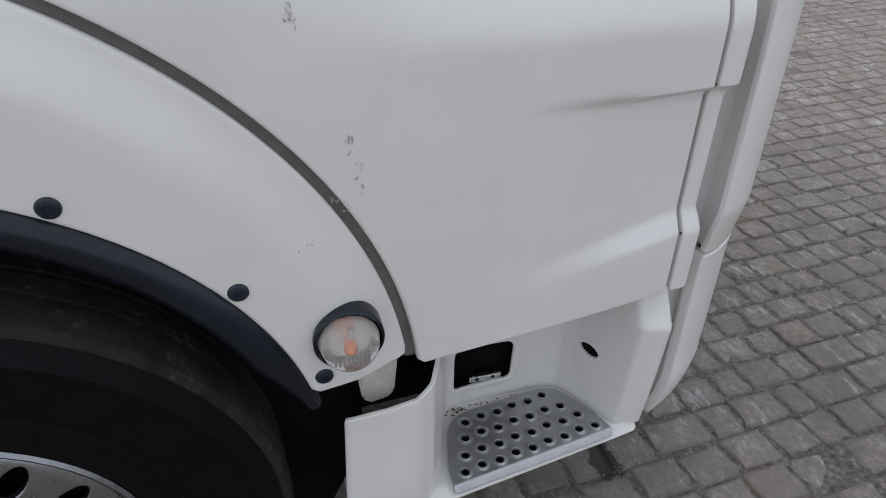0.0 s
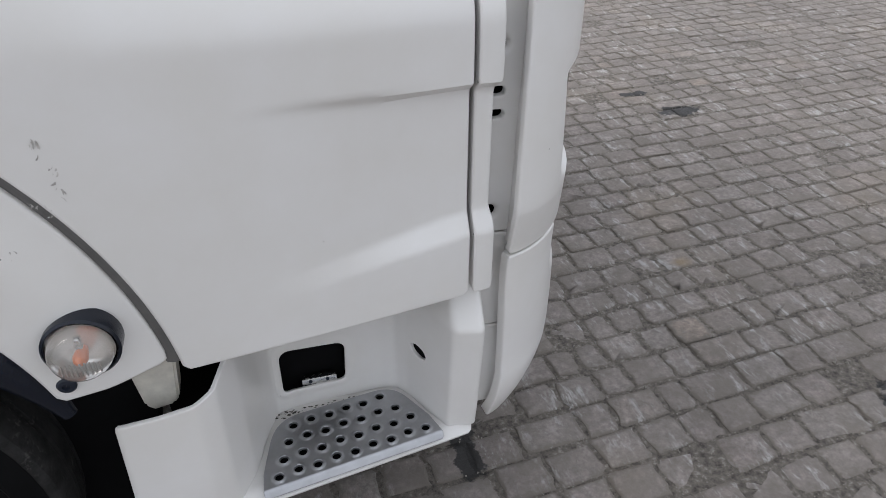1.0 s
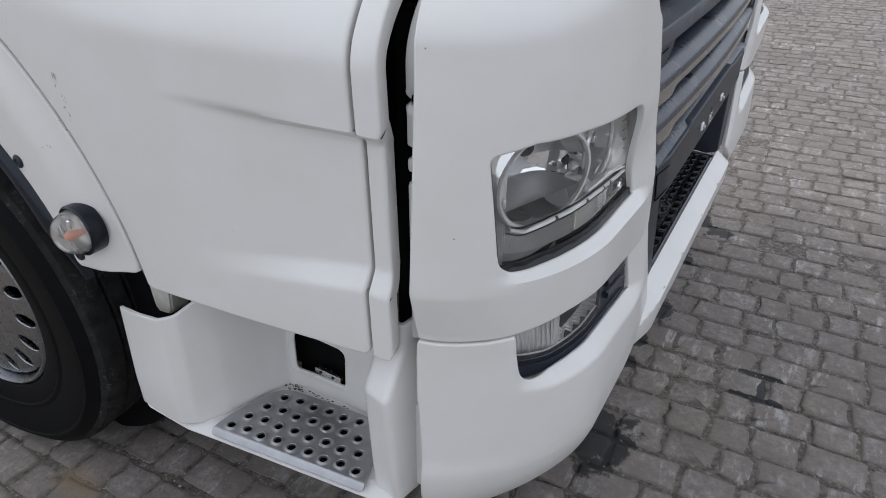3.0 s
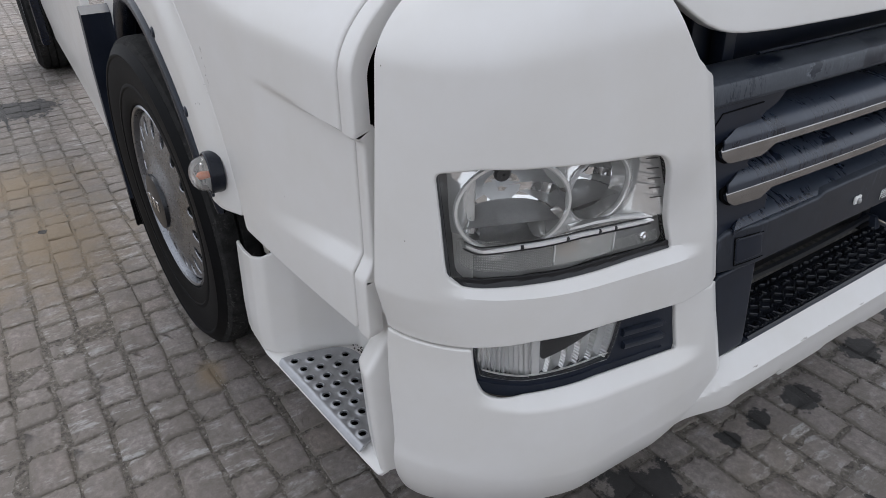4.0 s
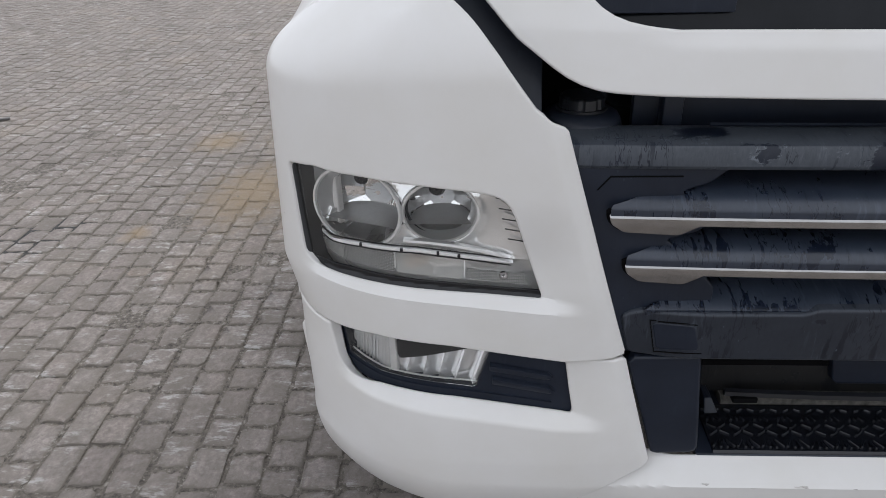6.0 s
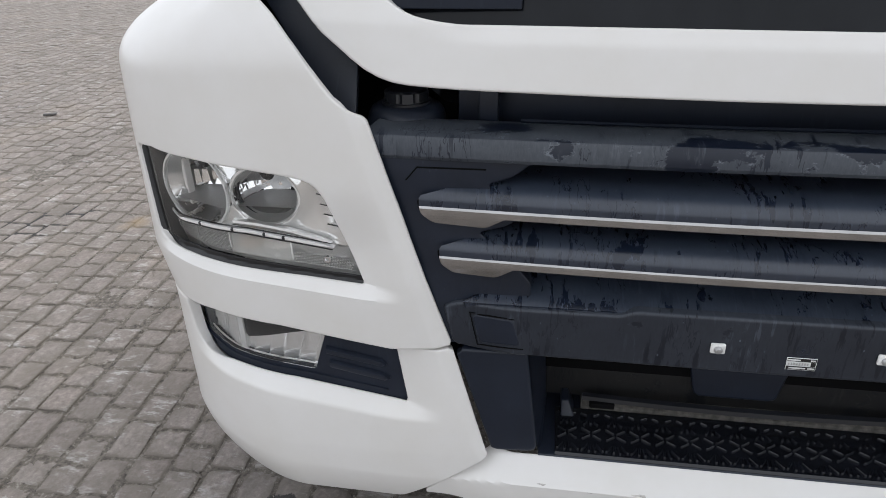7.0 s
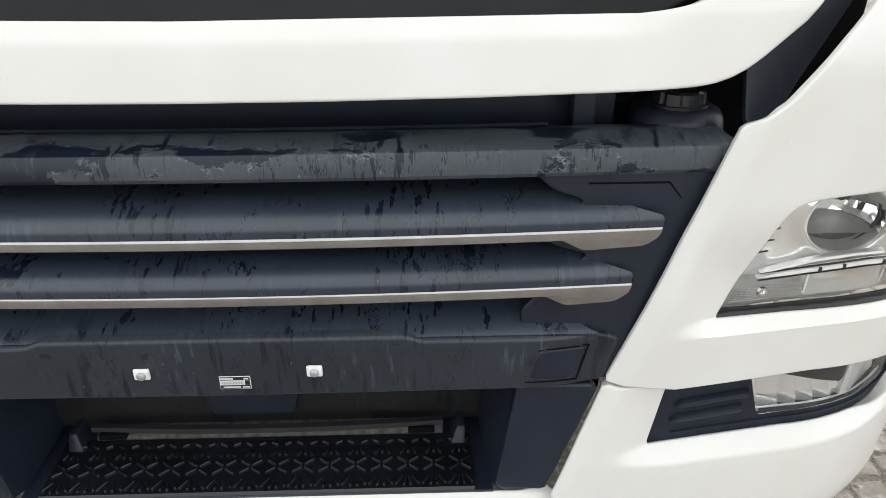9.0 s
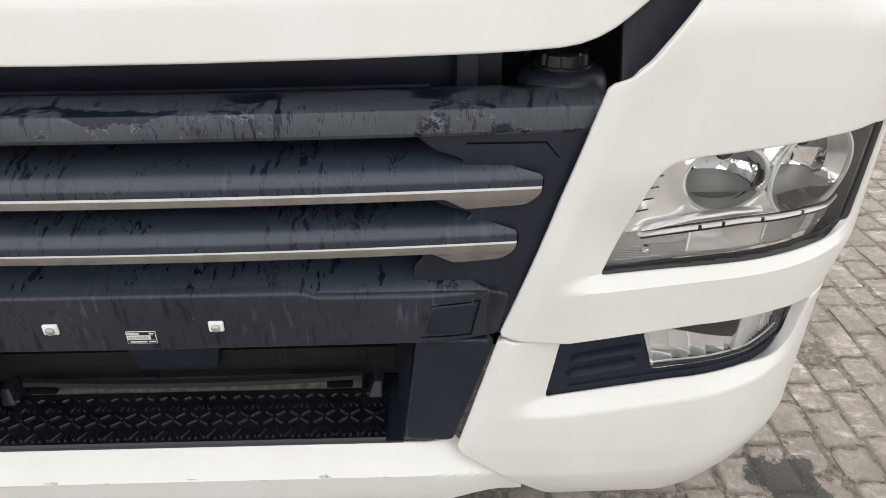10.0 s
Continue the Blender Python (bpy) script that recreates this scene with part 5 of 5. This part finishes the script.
def tread_surf(u, v):
    z = plate_z(u, v)
    for x, y in STEP_HOLES:
        q = np.hypot(u - x, v - y)
        z = z + 0.0028 * smoothstep(0.0145, 0.0100, q)
    return np.stack([u, v, z], -1)


part("tread_plate", shell("tread_plate", tread_surf, tread_out, (-0.64, -0.26, -1.242, -1.01), 0.003, 0.006, 0.0012, 1.0, lambda u, w: w + 0.148 * (u + 0.607) * smoothstep(-1.10, -1.17, w)), ALU, step, "worn perforated aluminium plate")
# black sheet below the plate paints the dark seen through its holes
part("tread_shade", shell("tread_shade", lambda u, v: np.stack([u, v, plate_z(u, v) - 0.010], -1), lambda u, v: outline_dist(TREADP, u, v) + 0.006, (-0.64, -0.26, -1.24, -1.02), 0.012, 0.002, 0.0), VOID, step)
grime = bmesh.new()
for _ in range(110):
    gx = random.uniform(-0.60, -0.34)
    if random.random() > 0.35 + 0.65 * abs(math.sin(gx * 31)):
        continue
    gy = -1.042 + 0.10 * max(0.0, -0.50 - gx) * -1 + random.gauss(0, 0.004)
    gr = random.uniform(0.0008, 0.0028)
    ring = [grime.verts.new((gx + gr * random.uniform(0.8, 1.9) * math.cos(q), gy + gr * random.uniform(0.5, 1.0) * math.sin(q), 0.3172 + 0.0004 * random.random())) for q in np.linspace(0, 5.4, 7)]
    grime.faces.new(ring)
tagged(part("step_grime", grime, CRUST, step, "brown grime behind the plate", False), kind="stuff")
# black box behind the opening stands for its shaded inside
part("window_dark_sheet", rbox((0.20, 0.02, 0.22), (-0.49, -0.985, 0.41), 0.003), VOID, step)
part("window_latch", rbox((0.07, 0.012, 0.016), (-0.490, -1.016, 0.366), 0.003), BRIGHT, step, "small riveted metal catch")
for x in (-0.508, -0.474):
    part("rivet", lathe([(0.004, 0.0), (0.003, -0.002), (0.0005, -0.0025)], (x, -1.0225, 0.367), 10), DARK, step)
# black plate behind the round hole, in place of the shade there
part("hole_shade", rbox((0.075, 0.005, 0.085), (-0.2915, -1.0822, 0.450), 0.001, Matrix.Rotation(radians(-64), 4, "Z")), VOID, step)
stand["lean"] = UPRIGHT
# added black boxes that keep the gaps dark and block sight through the cab
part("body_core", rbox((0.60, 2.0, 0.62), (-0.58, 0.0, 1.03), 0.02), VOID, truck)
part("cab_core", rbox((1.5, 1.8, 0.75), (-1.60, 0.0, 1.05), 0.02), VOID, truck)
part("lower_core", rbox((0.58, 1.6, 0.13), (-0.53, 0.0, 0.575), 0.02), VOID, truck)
# an added sheet, black so that the gap between step and wheel looks unlit
part("wheel_gap_blackout", rbox((0.30, 0.02, 0.44), (-0.70, -0.955, 0.52), 0.004), VOID, truck, "added black sheet that darkens the gap before the wheel")
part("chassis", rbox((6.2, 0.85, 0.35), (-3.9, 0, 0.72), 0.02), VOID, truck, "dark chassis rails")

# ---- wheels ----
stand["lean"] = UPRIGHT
def wheel_unit(m, R=0.490):
    """A wheel on its own axis: the rim's lip at y = 0, facing -y."""
    w = group_node("wheel", truck)
    w.matrix_basis = m
    wall = [(0.288, 0.020), (0.298, -0.002), (0.318, -0.010), (0.345, -0.011), (0.349, -0.014), (0.356, -0.014), (0.360, -0.012), (0.400, -0.020), (0.436, -0.020), (0.440, -0.023), (0.446, -0.023), (0.450, -0.019), (R - 0.018, -0.006)]
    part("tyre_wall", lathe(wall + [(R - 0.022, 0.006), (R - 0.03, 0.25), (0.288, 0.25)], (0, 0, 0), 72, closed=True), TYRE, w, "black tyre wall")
    tread = [(R - 0.022, -0.008), (R - 0.006, 0.004), (R, 0.022), (R, 0.052), (R - 0.010, 0.054), (R - 0.010, 0.061), (R, 0.063), (R + 0.001, 0.100), (R - 0.010, 0.102), (R - 0.010, 0.109), (R + 0.001, 0.111), (R + 0.001, 0.16), (R - 0.010, 0.162), (R - 0.010, 0.17), (R, 0.172), (R, 0.25), (R - 0.03, 0.26)]
    part("tyre_tread", lathe(tread, (0, 0, 0), 72, caps=False), TREAD, w, "worn tread with grooves")
    part("rim", lathe([(0.294, 0.014), (0.293, 0.002), (0.288, -0.002), (0.282, 0.002), (0.279, 0.012), (0.276, 0.040), (0.262, 0.058), (0.252, 0.075), (0.246, 0.12), (0.20, 0.13), (0.05, 0.13)], (0, 0, 0), 64, caps=False), STEEL, w, "grey steel rim")
    return w


def hub_cover(w):
    def srf(u, v):
        r = np.hypot(u, v)
        o = np.interp(r, [0, 0.09, 0.115, 0.14, 0.20, 0.25, 0.264, 0.276], [-0.022, -0.022, -0.012, -0.002, 0.006, 0.011, 0.014, 0.022])
        return np.stack([u, o, v], -1)

    def out(u, v):
        d = np.hypot(u, v) - 0.273
        for k in range(18):
            t = 2 * math.pi * (k + 0.5) / 18
            radial, along = u * math.cos(t) + v * math.sin(t) - 0.230, v * math.cos(t) - u * math.sin(t)
            d = np.maximum(d, 0.0165 - np.hypot(radial * 0.60, along))
        return d

    part("hub_cover", shell("hub_cover", srf, out, (-0.285, 0.285, -0.285, 0.285), 0.007, 0.012, 0.003), HUB, w, "grey wheel disc with oval holes")
    # black disc that stands for the dark inside the oval holes
    part("cover_back", lathe([(0.262, 0.042), (0.0005, 0.042)], (0, 0, 0), 32), VOID, w)
    part("centre_cap", lathe([(0.088, -0.020), (0.086, -0.032), (0.070, -0.036), (0.0005, -0.038)], (0, 0, 0), 40), GLOSSBLACK, w, "black centre cap")
    for k in range(3):
        part("cap_mark", rbox((0.020, 0.003, 0.034), (-0.038 + 0.038 * k, -0.0375, 0), 0.001), BRIGHT, w, "plain silver mark")


front_wheel = wheel_unit(pose(-1.448, -1.307, 0.487, 0, 0, 3.9))
hub_cover(front_wheel)
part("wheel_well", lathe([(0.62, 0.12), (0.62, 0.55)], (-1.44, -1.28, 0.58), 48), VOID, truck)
bm = bmesh.new()
f = bm.faces.new([bm.verts.new((x, -1.362, z)) for x, z in [(-1.99, 0.30), (-2.03, 0.55), (-2.01, 0.80), (-1.93, 1.00), (-1.88, 0.98), (-1.95, 0.78), (-1.98, 0.55), (-1.95, 0.30)]])
out = bmesh.ops.extrude_face_region(bm, geom=[f])["geom"]
bmesh.ops.translate(bm, vec=(0, 0.34, 0), verts=[g for g in out if isinstance(g, bmesh.types.BMVert)])
part("mud_guard", bm, DARK, truck, "black mud guard behind the wheel")
brush = bmesh.new()
for k in range(40):
    y = -1.358 + 0.0085 * k
    made = bmesh.ops.create_cube(brush, size=1.0)["verts"]
    bmesh.ops.scale(brush, vec=(0.022, 0.0082, 0.145), verts=made)
    bmesh.ops.translate(brush, vec=(-1.975 + 0.004 * math.sin(k * 2.3), y, 0.250 + 0.004 * math.sin(k * 1.7)), verts=made)
tagged(part("mud_brush", brush, VOID, truck, "black bristles under the mud guard", False), kind="stuff")
other = wheel_unit(pose(-1.448, 1.307, 0.487, 0, 0, 184))
# rear axle, side fairing
rear = wheel_unit(pose(-5.60, -1.39, 0.487))
part("side_fairing", shell("side_fairing", lambda u, v: np.stack([u, -1.335 - 0.012 * (u + 2.0) + 0.02 * smoothstep(0.6, 0.35, v), v], -1), lambda u, v: np.maximum.reduce([-4.95 - u, u + 2.10 + 0.15 * (v - 0.9), 0.33 - v, v - 1.10]), (-5.0, -2.0, 0.3, 1.12), 0.03, 0.03, 0.006), WHITE, truck, "white side fairing with scuffs")
part("fairing_edge", rbox((0.07, 0.06, 0.95), (-4.98, -1.34, 0.76), 0.02), FLARE, truck, "blue-grey edge trim")
# upper cab, closing the truck above the view
part("cab_top", rbox((1.70, 2.30, 1.75), (-1.20, 0, 2.47), 0.12, None, 3), WHITE, truck, "white upper cab")
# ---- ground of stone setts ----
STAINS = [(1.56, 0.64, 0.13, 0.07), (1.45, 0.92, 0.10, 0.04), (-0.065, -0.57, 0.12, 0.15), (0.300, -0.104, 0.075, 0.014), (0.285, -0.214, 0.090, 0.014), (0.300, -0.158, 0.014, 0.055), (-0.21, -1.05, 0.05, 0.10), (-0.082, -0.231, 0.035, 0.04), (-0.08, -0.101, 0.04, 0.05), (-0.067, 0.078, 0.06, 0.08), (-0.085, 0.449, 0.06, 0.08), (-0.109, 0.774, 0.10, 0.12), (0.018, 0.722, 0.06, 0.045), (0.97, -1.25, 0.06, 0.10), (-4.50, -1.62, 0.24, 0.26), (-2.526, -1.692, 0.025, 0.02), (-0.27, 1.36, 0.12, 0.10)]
WET_JOINTS = [(-1.74, -2.95, 0.17, 0.22), (-1.92, -2.80, 0.10, 0.12), (-4.30, -1.75, 0.25, 0.20)]
SANDS = [(-2.43, -1.66, 0.62, 0.32), (-2.30, -2.00, 0.50, 0.32), (-3.10, -1.75, 0.40, 0.40), (-3.10, -2.45, 0.22, 0.18), (-1.82, -2.43, 0.10, 0.07), (-1.153, -1.348, 0.09, 0.05), (0.787, -0.493, 0.04, 0.03)]


def blots(n, l, pos, wob, spots, start, steep, wild):
    """Where a set of ragged spots (x, y, half width, half depth) lies on the ground."""
    total = None
    for x, y, a, b in spots:
        d, e, f = (n.new("ShaderNodeVectorMath") for _ in range(3))
        d.operation, e.operation, f.operation = "SUBTRACT", "MULTIPLY", "LENGTH"
        l.new(pos, d.inputs[0])
        d.inputs[1].default_value = (x, y, 0)
        l.new(d.outputs[0], e.inputs[0])
        e.inputs[1].default_value = (1 / a, 1 / b, 0)
        l.new(e.outputs[0], f.inputs[0])
        g = math_node(n, l, "ADD", f.outputs["Value"], math_node(n, l, "MULTIPLY", math_node(n, l, "SUBTRACT", wob, 0.5), wild))
        k = math_node(n, l, "SUBTRACT", 1.0, math_node(n, l, "MULTIPLY", math_node(n, l, "SUBTRACT", g, start), steep), True)
        total = k if total is None else math_node(n, l, "MAXIMUM", total, k)
    return total



def stone_material(name, dirt):
    m, n, l, p = shader(name, (0.2, 0.19, 0.18), 0.75)
    tc = n.new("ShaderNodeTexCoord")
    geo = n.new("ShaderNodeNewGeometry")
    pos = geo.outputs["Position"]
    info = n.new("ShaderNodeObjectInfo")
    rnd = math_node(n, l, "FRACT", math_node(n, l, "ADD", info.outputs["Random"], geo.outputs["Random Per Island"]))
    fine = noise_tex(n, l, pos, 55.0, 7, 0.7)
    wide = noise_tex(n, l, pos, 1.6, 4, 0.6)
    if dirt:
        col = ramp(n, l, fine, [(0.34, (0.044, 0.038, 0.033)), (0.47, (0.125, 0.109, 0.093)), (0.56, (0.165, 0.146, 0.126)), (0.66, (0.30, 0.28, 0.255))])
    else:
        col = ramp(n, l, rnd, [(0.0, (0.196, 0.172, 0.162)), (0.30, (0.208, 0.186, 0.176)), (0.55, (0.222, 0.199, 0.188)), (0.8, (0.240, 0.216, 0.204)), (0.97, (0.216, 0.197, 0.188)), (0.985, (0.235, 0.197, 0.168)), (1.0, (0.23, 0.205, 0.194))])
        col = mixed(n, l, 0.75, col, ramp(n, l, fine, [(0.36, 0.72), (0.5, 1.06), (0.64, 1.42)]), "MULTIPLY")
        col = mixed(n, l, 0.9, col, ramp(n, l, noise_tex(n, l, pos, 20.0, 9, 0.78), [(0.38, (0.80, 0.78, 0.76)), (0.5, (1.04, 1.02, 1.01)), (0.62, (1.28, 1.26, 1.25))]), "MULTIPLY")
        att = n.new("ShaderNodeAttribute")
        att.attribute_name = "inner"
        ragged = math_node(n, l, "ADD", att.outputs["Fac"], math_node(n, l, "MULTIPLY", math_node(n, l, "SUBTRACT", noise_tex(n, l, pos, 34.0, 6, 0.7), 0.5), 2.2))
        rim = ramp(n, l, ragged, [(0.34, 1.0), (0.80, 0.0)])
        film = ramp(n, l, noise_tex(n, l, pos, 6.0, 6, 0.7), [(0.38, 0.0), (0.64, 0.9)])
        earth = math_node(n, l, "MAXIMUM", rim, film)
        col = mixed(n, l, earth, col, (0.166, 0.147, 0.128))
        streaked = n.new("ShaderNodeMapping")
        streaked.inputs["Scale"].default_value = (30, 9, 20)
        l.new(pos, streaked.inputs[0])
        scuff = math_node(n, l, "MULTIPLY", ramp(n, l, noise_tex(n, l, streaked.outputs[0], 1.0, 7, 0.75), [(0.52, 0.0), (0.60, 1.0)]), ramp(n, l, noise_tex(n, l, pos, 4.0, 5, 0.75), [(0.47, 0.0), (0.60, 0.9)]))
        col = mixed(n, l, scuff, col, (0.40, 0.39, 0.38))
    col = mixed(n, l, 0.8, col, ramp(n, l, wide, [(0.3, (0.80, 0.79, 0.78)), (0.55, (1.0, 0.99, 0.97)), (0.75, (1.12, 1.06, 0.96))]), "MULTIPLY")
    wob = noise_tex(n, l, pos, 13.0, 7, 0.65)
    # a wide soft patch beside the truck, mixed towards a darker brown
    worn = blots(n, l, pos, wob, [(-3.2, -1.8, 1.6, 0.9)], 0.1, 1.2, 0.8)
    col = mixed(n, l, math_node(n, l, "MULTIPLY", worn, 0.4), col, (0.135, 0.122, 0.105))
    sand = blots(n, l, pos, wob, SANDS, 0.2, 1.1, 1.6)
    col = mixed(n, l, math_node(n, l, "MULTIPLY", sand, 0.85), col, (0.232, 0.176, 0.112))
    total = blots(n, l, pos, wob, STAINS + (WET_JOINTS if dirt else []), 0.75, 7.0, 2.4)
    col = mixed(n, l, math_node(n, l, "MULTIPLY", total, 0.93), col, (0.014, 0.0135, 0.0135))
    l.new(col, p.inputs["Base Color"])
    l.new(math_node(n, l, "SUBTRACT", 0.78, math_node(n, l, "MULTIPLY", total, 0.10)), p.inputs["Roughness"])
    bumped(n, l, p, noise_tex(n, l, pos, 70.0, 8, 0.8), 0.6 if not dirt else 1.0, 0.008)
    return m


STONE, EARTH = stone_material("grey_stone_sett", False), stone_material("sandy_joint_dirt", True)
ground_bm = bmesh.new()
xs = [-400, -60, -14, -6] + list(np.linspace(-3, 3, 41)) + [6, 14, 60, 400]
ys = [-400, -60, -14, -6, -3, -1.5, 0, 1.5, 3, 6, 14, 60, 400]
cols = [[ground_bm.verts.new((x, y, -0.0034)) for y in ys] for x in xs]
for p, q in zip(cols, cols[1:]):
    for k in range(len(ys) - 1):
        ground_bm.faces.new((p[k], q[k], q[k + 1], p[k + 1]))
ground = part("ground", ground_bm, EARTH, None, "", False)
tagged(ground, "sandy dirt between worn grey stone setts", "ground", kind="structure")

SKEW, PITCH = radians(1.2), 0.1085
rng = random.Random(11)


def with_rim(me, rim):
    """Marks how far each corner of a stone lies from its rim, for the dirt that sits there."""
    at = me.attributes.new("inner", "FLOAT", "POINT")
    at.data.foreach_set("value", rim)
    return me


def sett_data(half_l, half_w, seed):
    """One worn stone: a domed top with an uneven outline, sides running down into the joint."""
    q = random.Random(seed)
    verts, faces, n = [], [], 16
    uneven = [(q.uniform(-1, 1) * 0.0052, q.uniform(-1, 1) * 0.0050) for _ in range(n)]
    for shrink, z in ((0.0, -0.018), (0.0005, -0.0045), (0.0042, -0.0006), (0.014, 0.0010)):
        hl, hw, rc = half_l - shrink, half_w - shrink, 0.011
        quarter = [(hl, hw * 0.35), (hl, hw - rc), (hl - rc * 0.3, hw - rc * 0.3), (hl - rc, hw)]
        ring = quarter + [(-a, b) for a, b in reversed(quarter)] + [(-a, -b) for a, b in quarter] + [(a, -b) for a, b in reversed(quarter)]
        for (a, b), (da, db) in zip(ring, uneven):
            verts.append((a + da + q.uniform(-1, 1) * 0.0012, b + db + q.uniform(-1, 1) * 0.0012, z + q.uniform(-1, 1) * (0.0016 if shrink < 0.01 else 0.0007)))
    verts.append((0, 0, 0.0013))
    for r in range(3):
        for k in range(n):
            a, b = r * n + k, r * n + (k + 1) % n
            faces.append((a, b, b + n, a + n))
    for k in range(n):
        faces.append((3 * n + k, 3 * n + (k + 1) % n, 4 * n))
    return verts, faces


RIM = [0.0] * 32 + [0.25] * 16 + [0.75] * 16 + [1.0]
LENGTHS = [0.088, 0.099, 0.110, 0.122, 0.136, 0.154, 0.178]
kinds = {}
for ki, ln in enumerate(LENGTHS):
    for var in range(5):
        v, f = sett_data(ln / 2 - 0.0028, PITCH / 2 - 0.0030, ki * 10 + var)
        me = bpy.data.meshes.new("sett")
        me.from_pydata(v, [], f)
        me.polygons.foreach_set("use_smooth", [True] * len(f))
        me.materials.append(STONE)
        with_rim(me, RIM)
        kinds[(ki, var)] = (me, v, f)
all_v, all_f, singles = [], [], 0
cs, sn = math.cos(SKEW), math.sin(SKEW)
for row in range(-120, 82):
    v_row = row * PITCH + 0.048
    u = -11.5 + rng.uniform(0, 0.2)
    while u < 8.5:
        ki = min(6, int(abs(rng.gauss(3.7, 1.8))))
        ln = LENGTHS[ki]
        uc = u + ln / 2
        u += ln
        x, y = cs * uc - sn * v_row, sn * uc + cs * v_row
        if -1.9 < x < -0.25 and -0.75 < y < 0.75 or x < -2.3 and -0.4 < y < 0.4:
            continue
        me, vs, fs = kinds[(ki, rng.randrange(5))]
        tilt = [rng.uniform(-0.018, 0.018) for _ in range(2)]
        rz, z = SKEW + rng.gauss(0, 0.022), rng.gauss(0, 0.0018) - 0.001
        y += rng.gauss(0, 0.002)
        near = (0.0 < x < 1.5 and -1.0 < y < 0.15) or (-1.6 < x < -0.95 and -2.1 < y < -1.35)
        m = pose(x, y, z, math.degrees(tilt[0]), math.degrees(tilt[1]), math.degrees(rz))
        if near and singles < 300:
            ob = new("sett", me)
            ob.parent = ground
            ob.matrix_basis = m
            singles += 1
        else:
            base = len(all_v)
            M = np.array(m)
            all_v.extend((np.array(vs) @ M[:3, :3].T + M[:3, 3]).tolist())
            all_f.extend([tuple(i + base for i in f) for f in fs])
me = bpy.data.meshes.new("paving_setts")
me.from_pydata(all_v, [], all_f)
with_rim(me, RIM * (len(all_v) // len(RIM)))
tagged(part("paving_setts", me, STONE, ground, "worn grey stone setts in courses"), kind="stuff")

# grit lying in the joints
grit_v, grit_f = [], []
for _ in range(9000):
    x, y = rng.uniform(-3.2, 2.6), rng.uniform(-2.9, 1.6)
    v_row = -sn * x + cs * y
    if rng.random() < 0.75:
        y += (round((v_row - 0.048) / PITCH - 0.5) + 0.5) * PITCH + 0.048 - v_row + rng.gauss(0, 0.006)
    r = rng.uniform(0.0012, 0.0038) * (1.6 if rng.random() < 0.06 else 1)
    b = len(grit_v)
    grit_v += [(x + r * rng.uniform(0.6, 1.3) * dx, y + r * rng.uniform(0.6, 1.3) * dy, r * dz) for dx, dy, dz in ((1, 0, 0), (-0.5, 0.9, 0), (-0.5, -0.9, 0), (0, 0, 1.1), (0, 0, -1))]
    grit_f += [(b, b + 1, b + 3), (b + 1, b + 2, b + 3), (b + 2, b, b + 3), (b + 1, b, b + 4), (b + 2, b + 1, b + 4), (b, b + 2, b + 4)]
me = bpy.data.meshes.new("grit")
me.from_pydata(grit_v, [], grit_f)
GRIT = plain_material("pale_grit", (0.26, 0.24, 0.21), 0.85, 0, 0.5, 300)
tagged(part("grit", me, GRIT, None, "", False), "small loose stones and grit in the joints", "grit", kind="stuff")


# a dark scrap lying on the setts
scrap = rbox((0.026, 0.095, 0.014), (0, 0, 0.007), 0.004)
scrap_ob = part("scrap", scrap, SEAL, None)
scrap_ob.matrix_basis = pose(-3.575, -4.195, 0.004, 0, 4, 20)
tagged(scrap_ob, "grey flat scrap of rubber lying on the setts", "scrap")
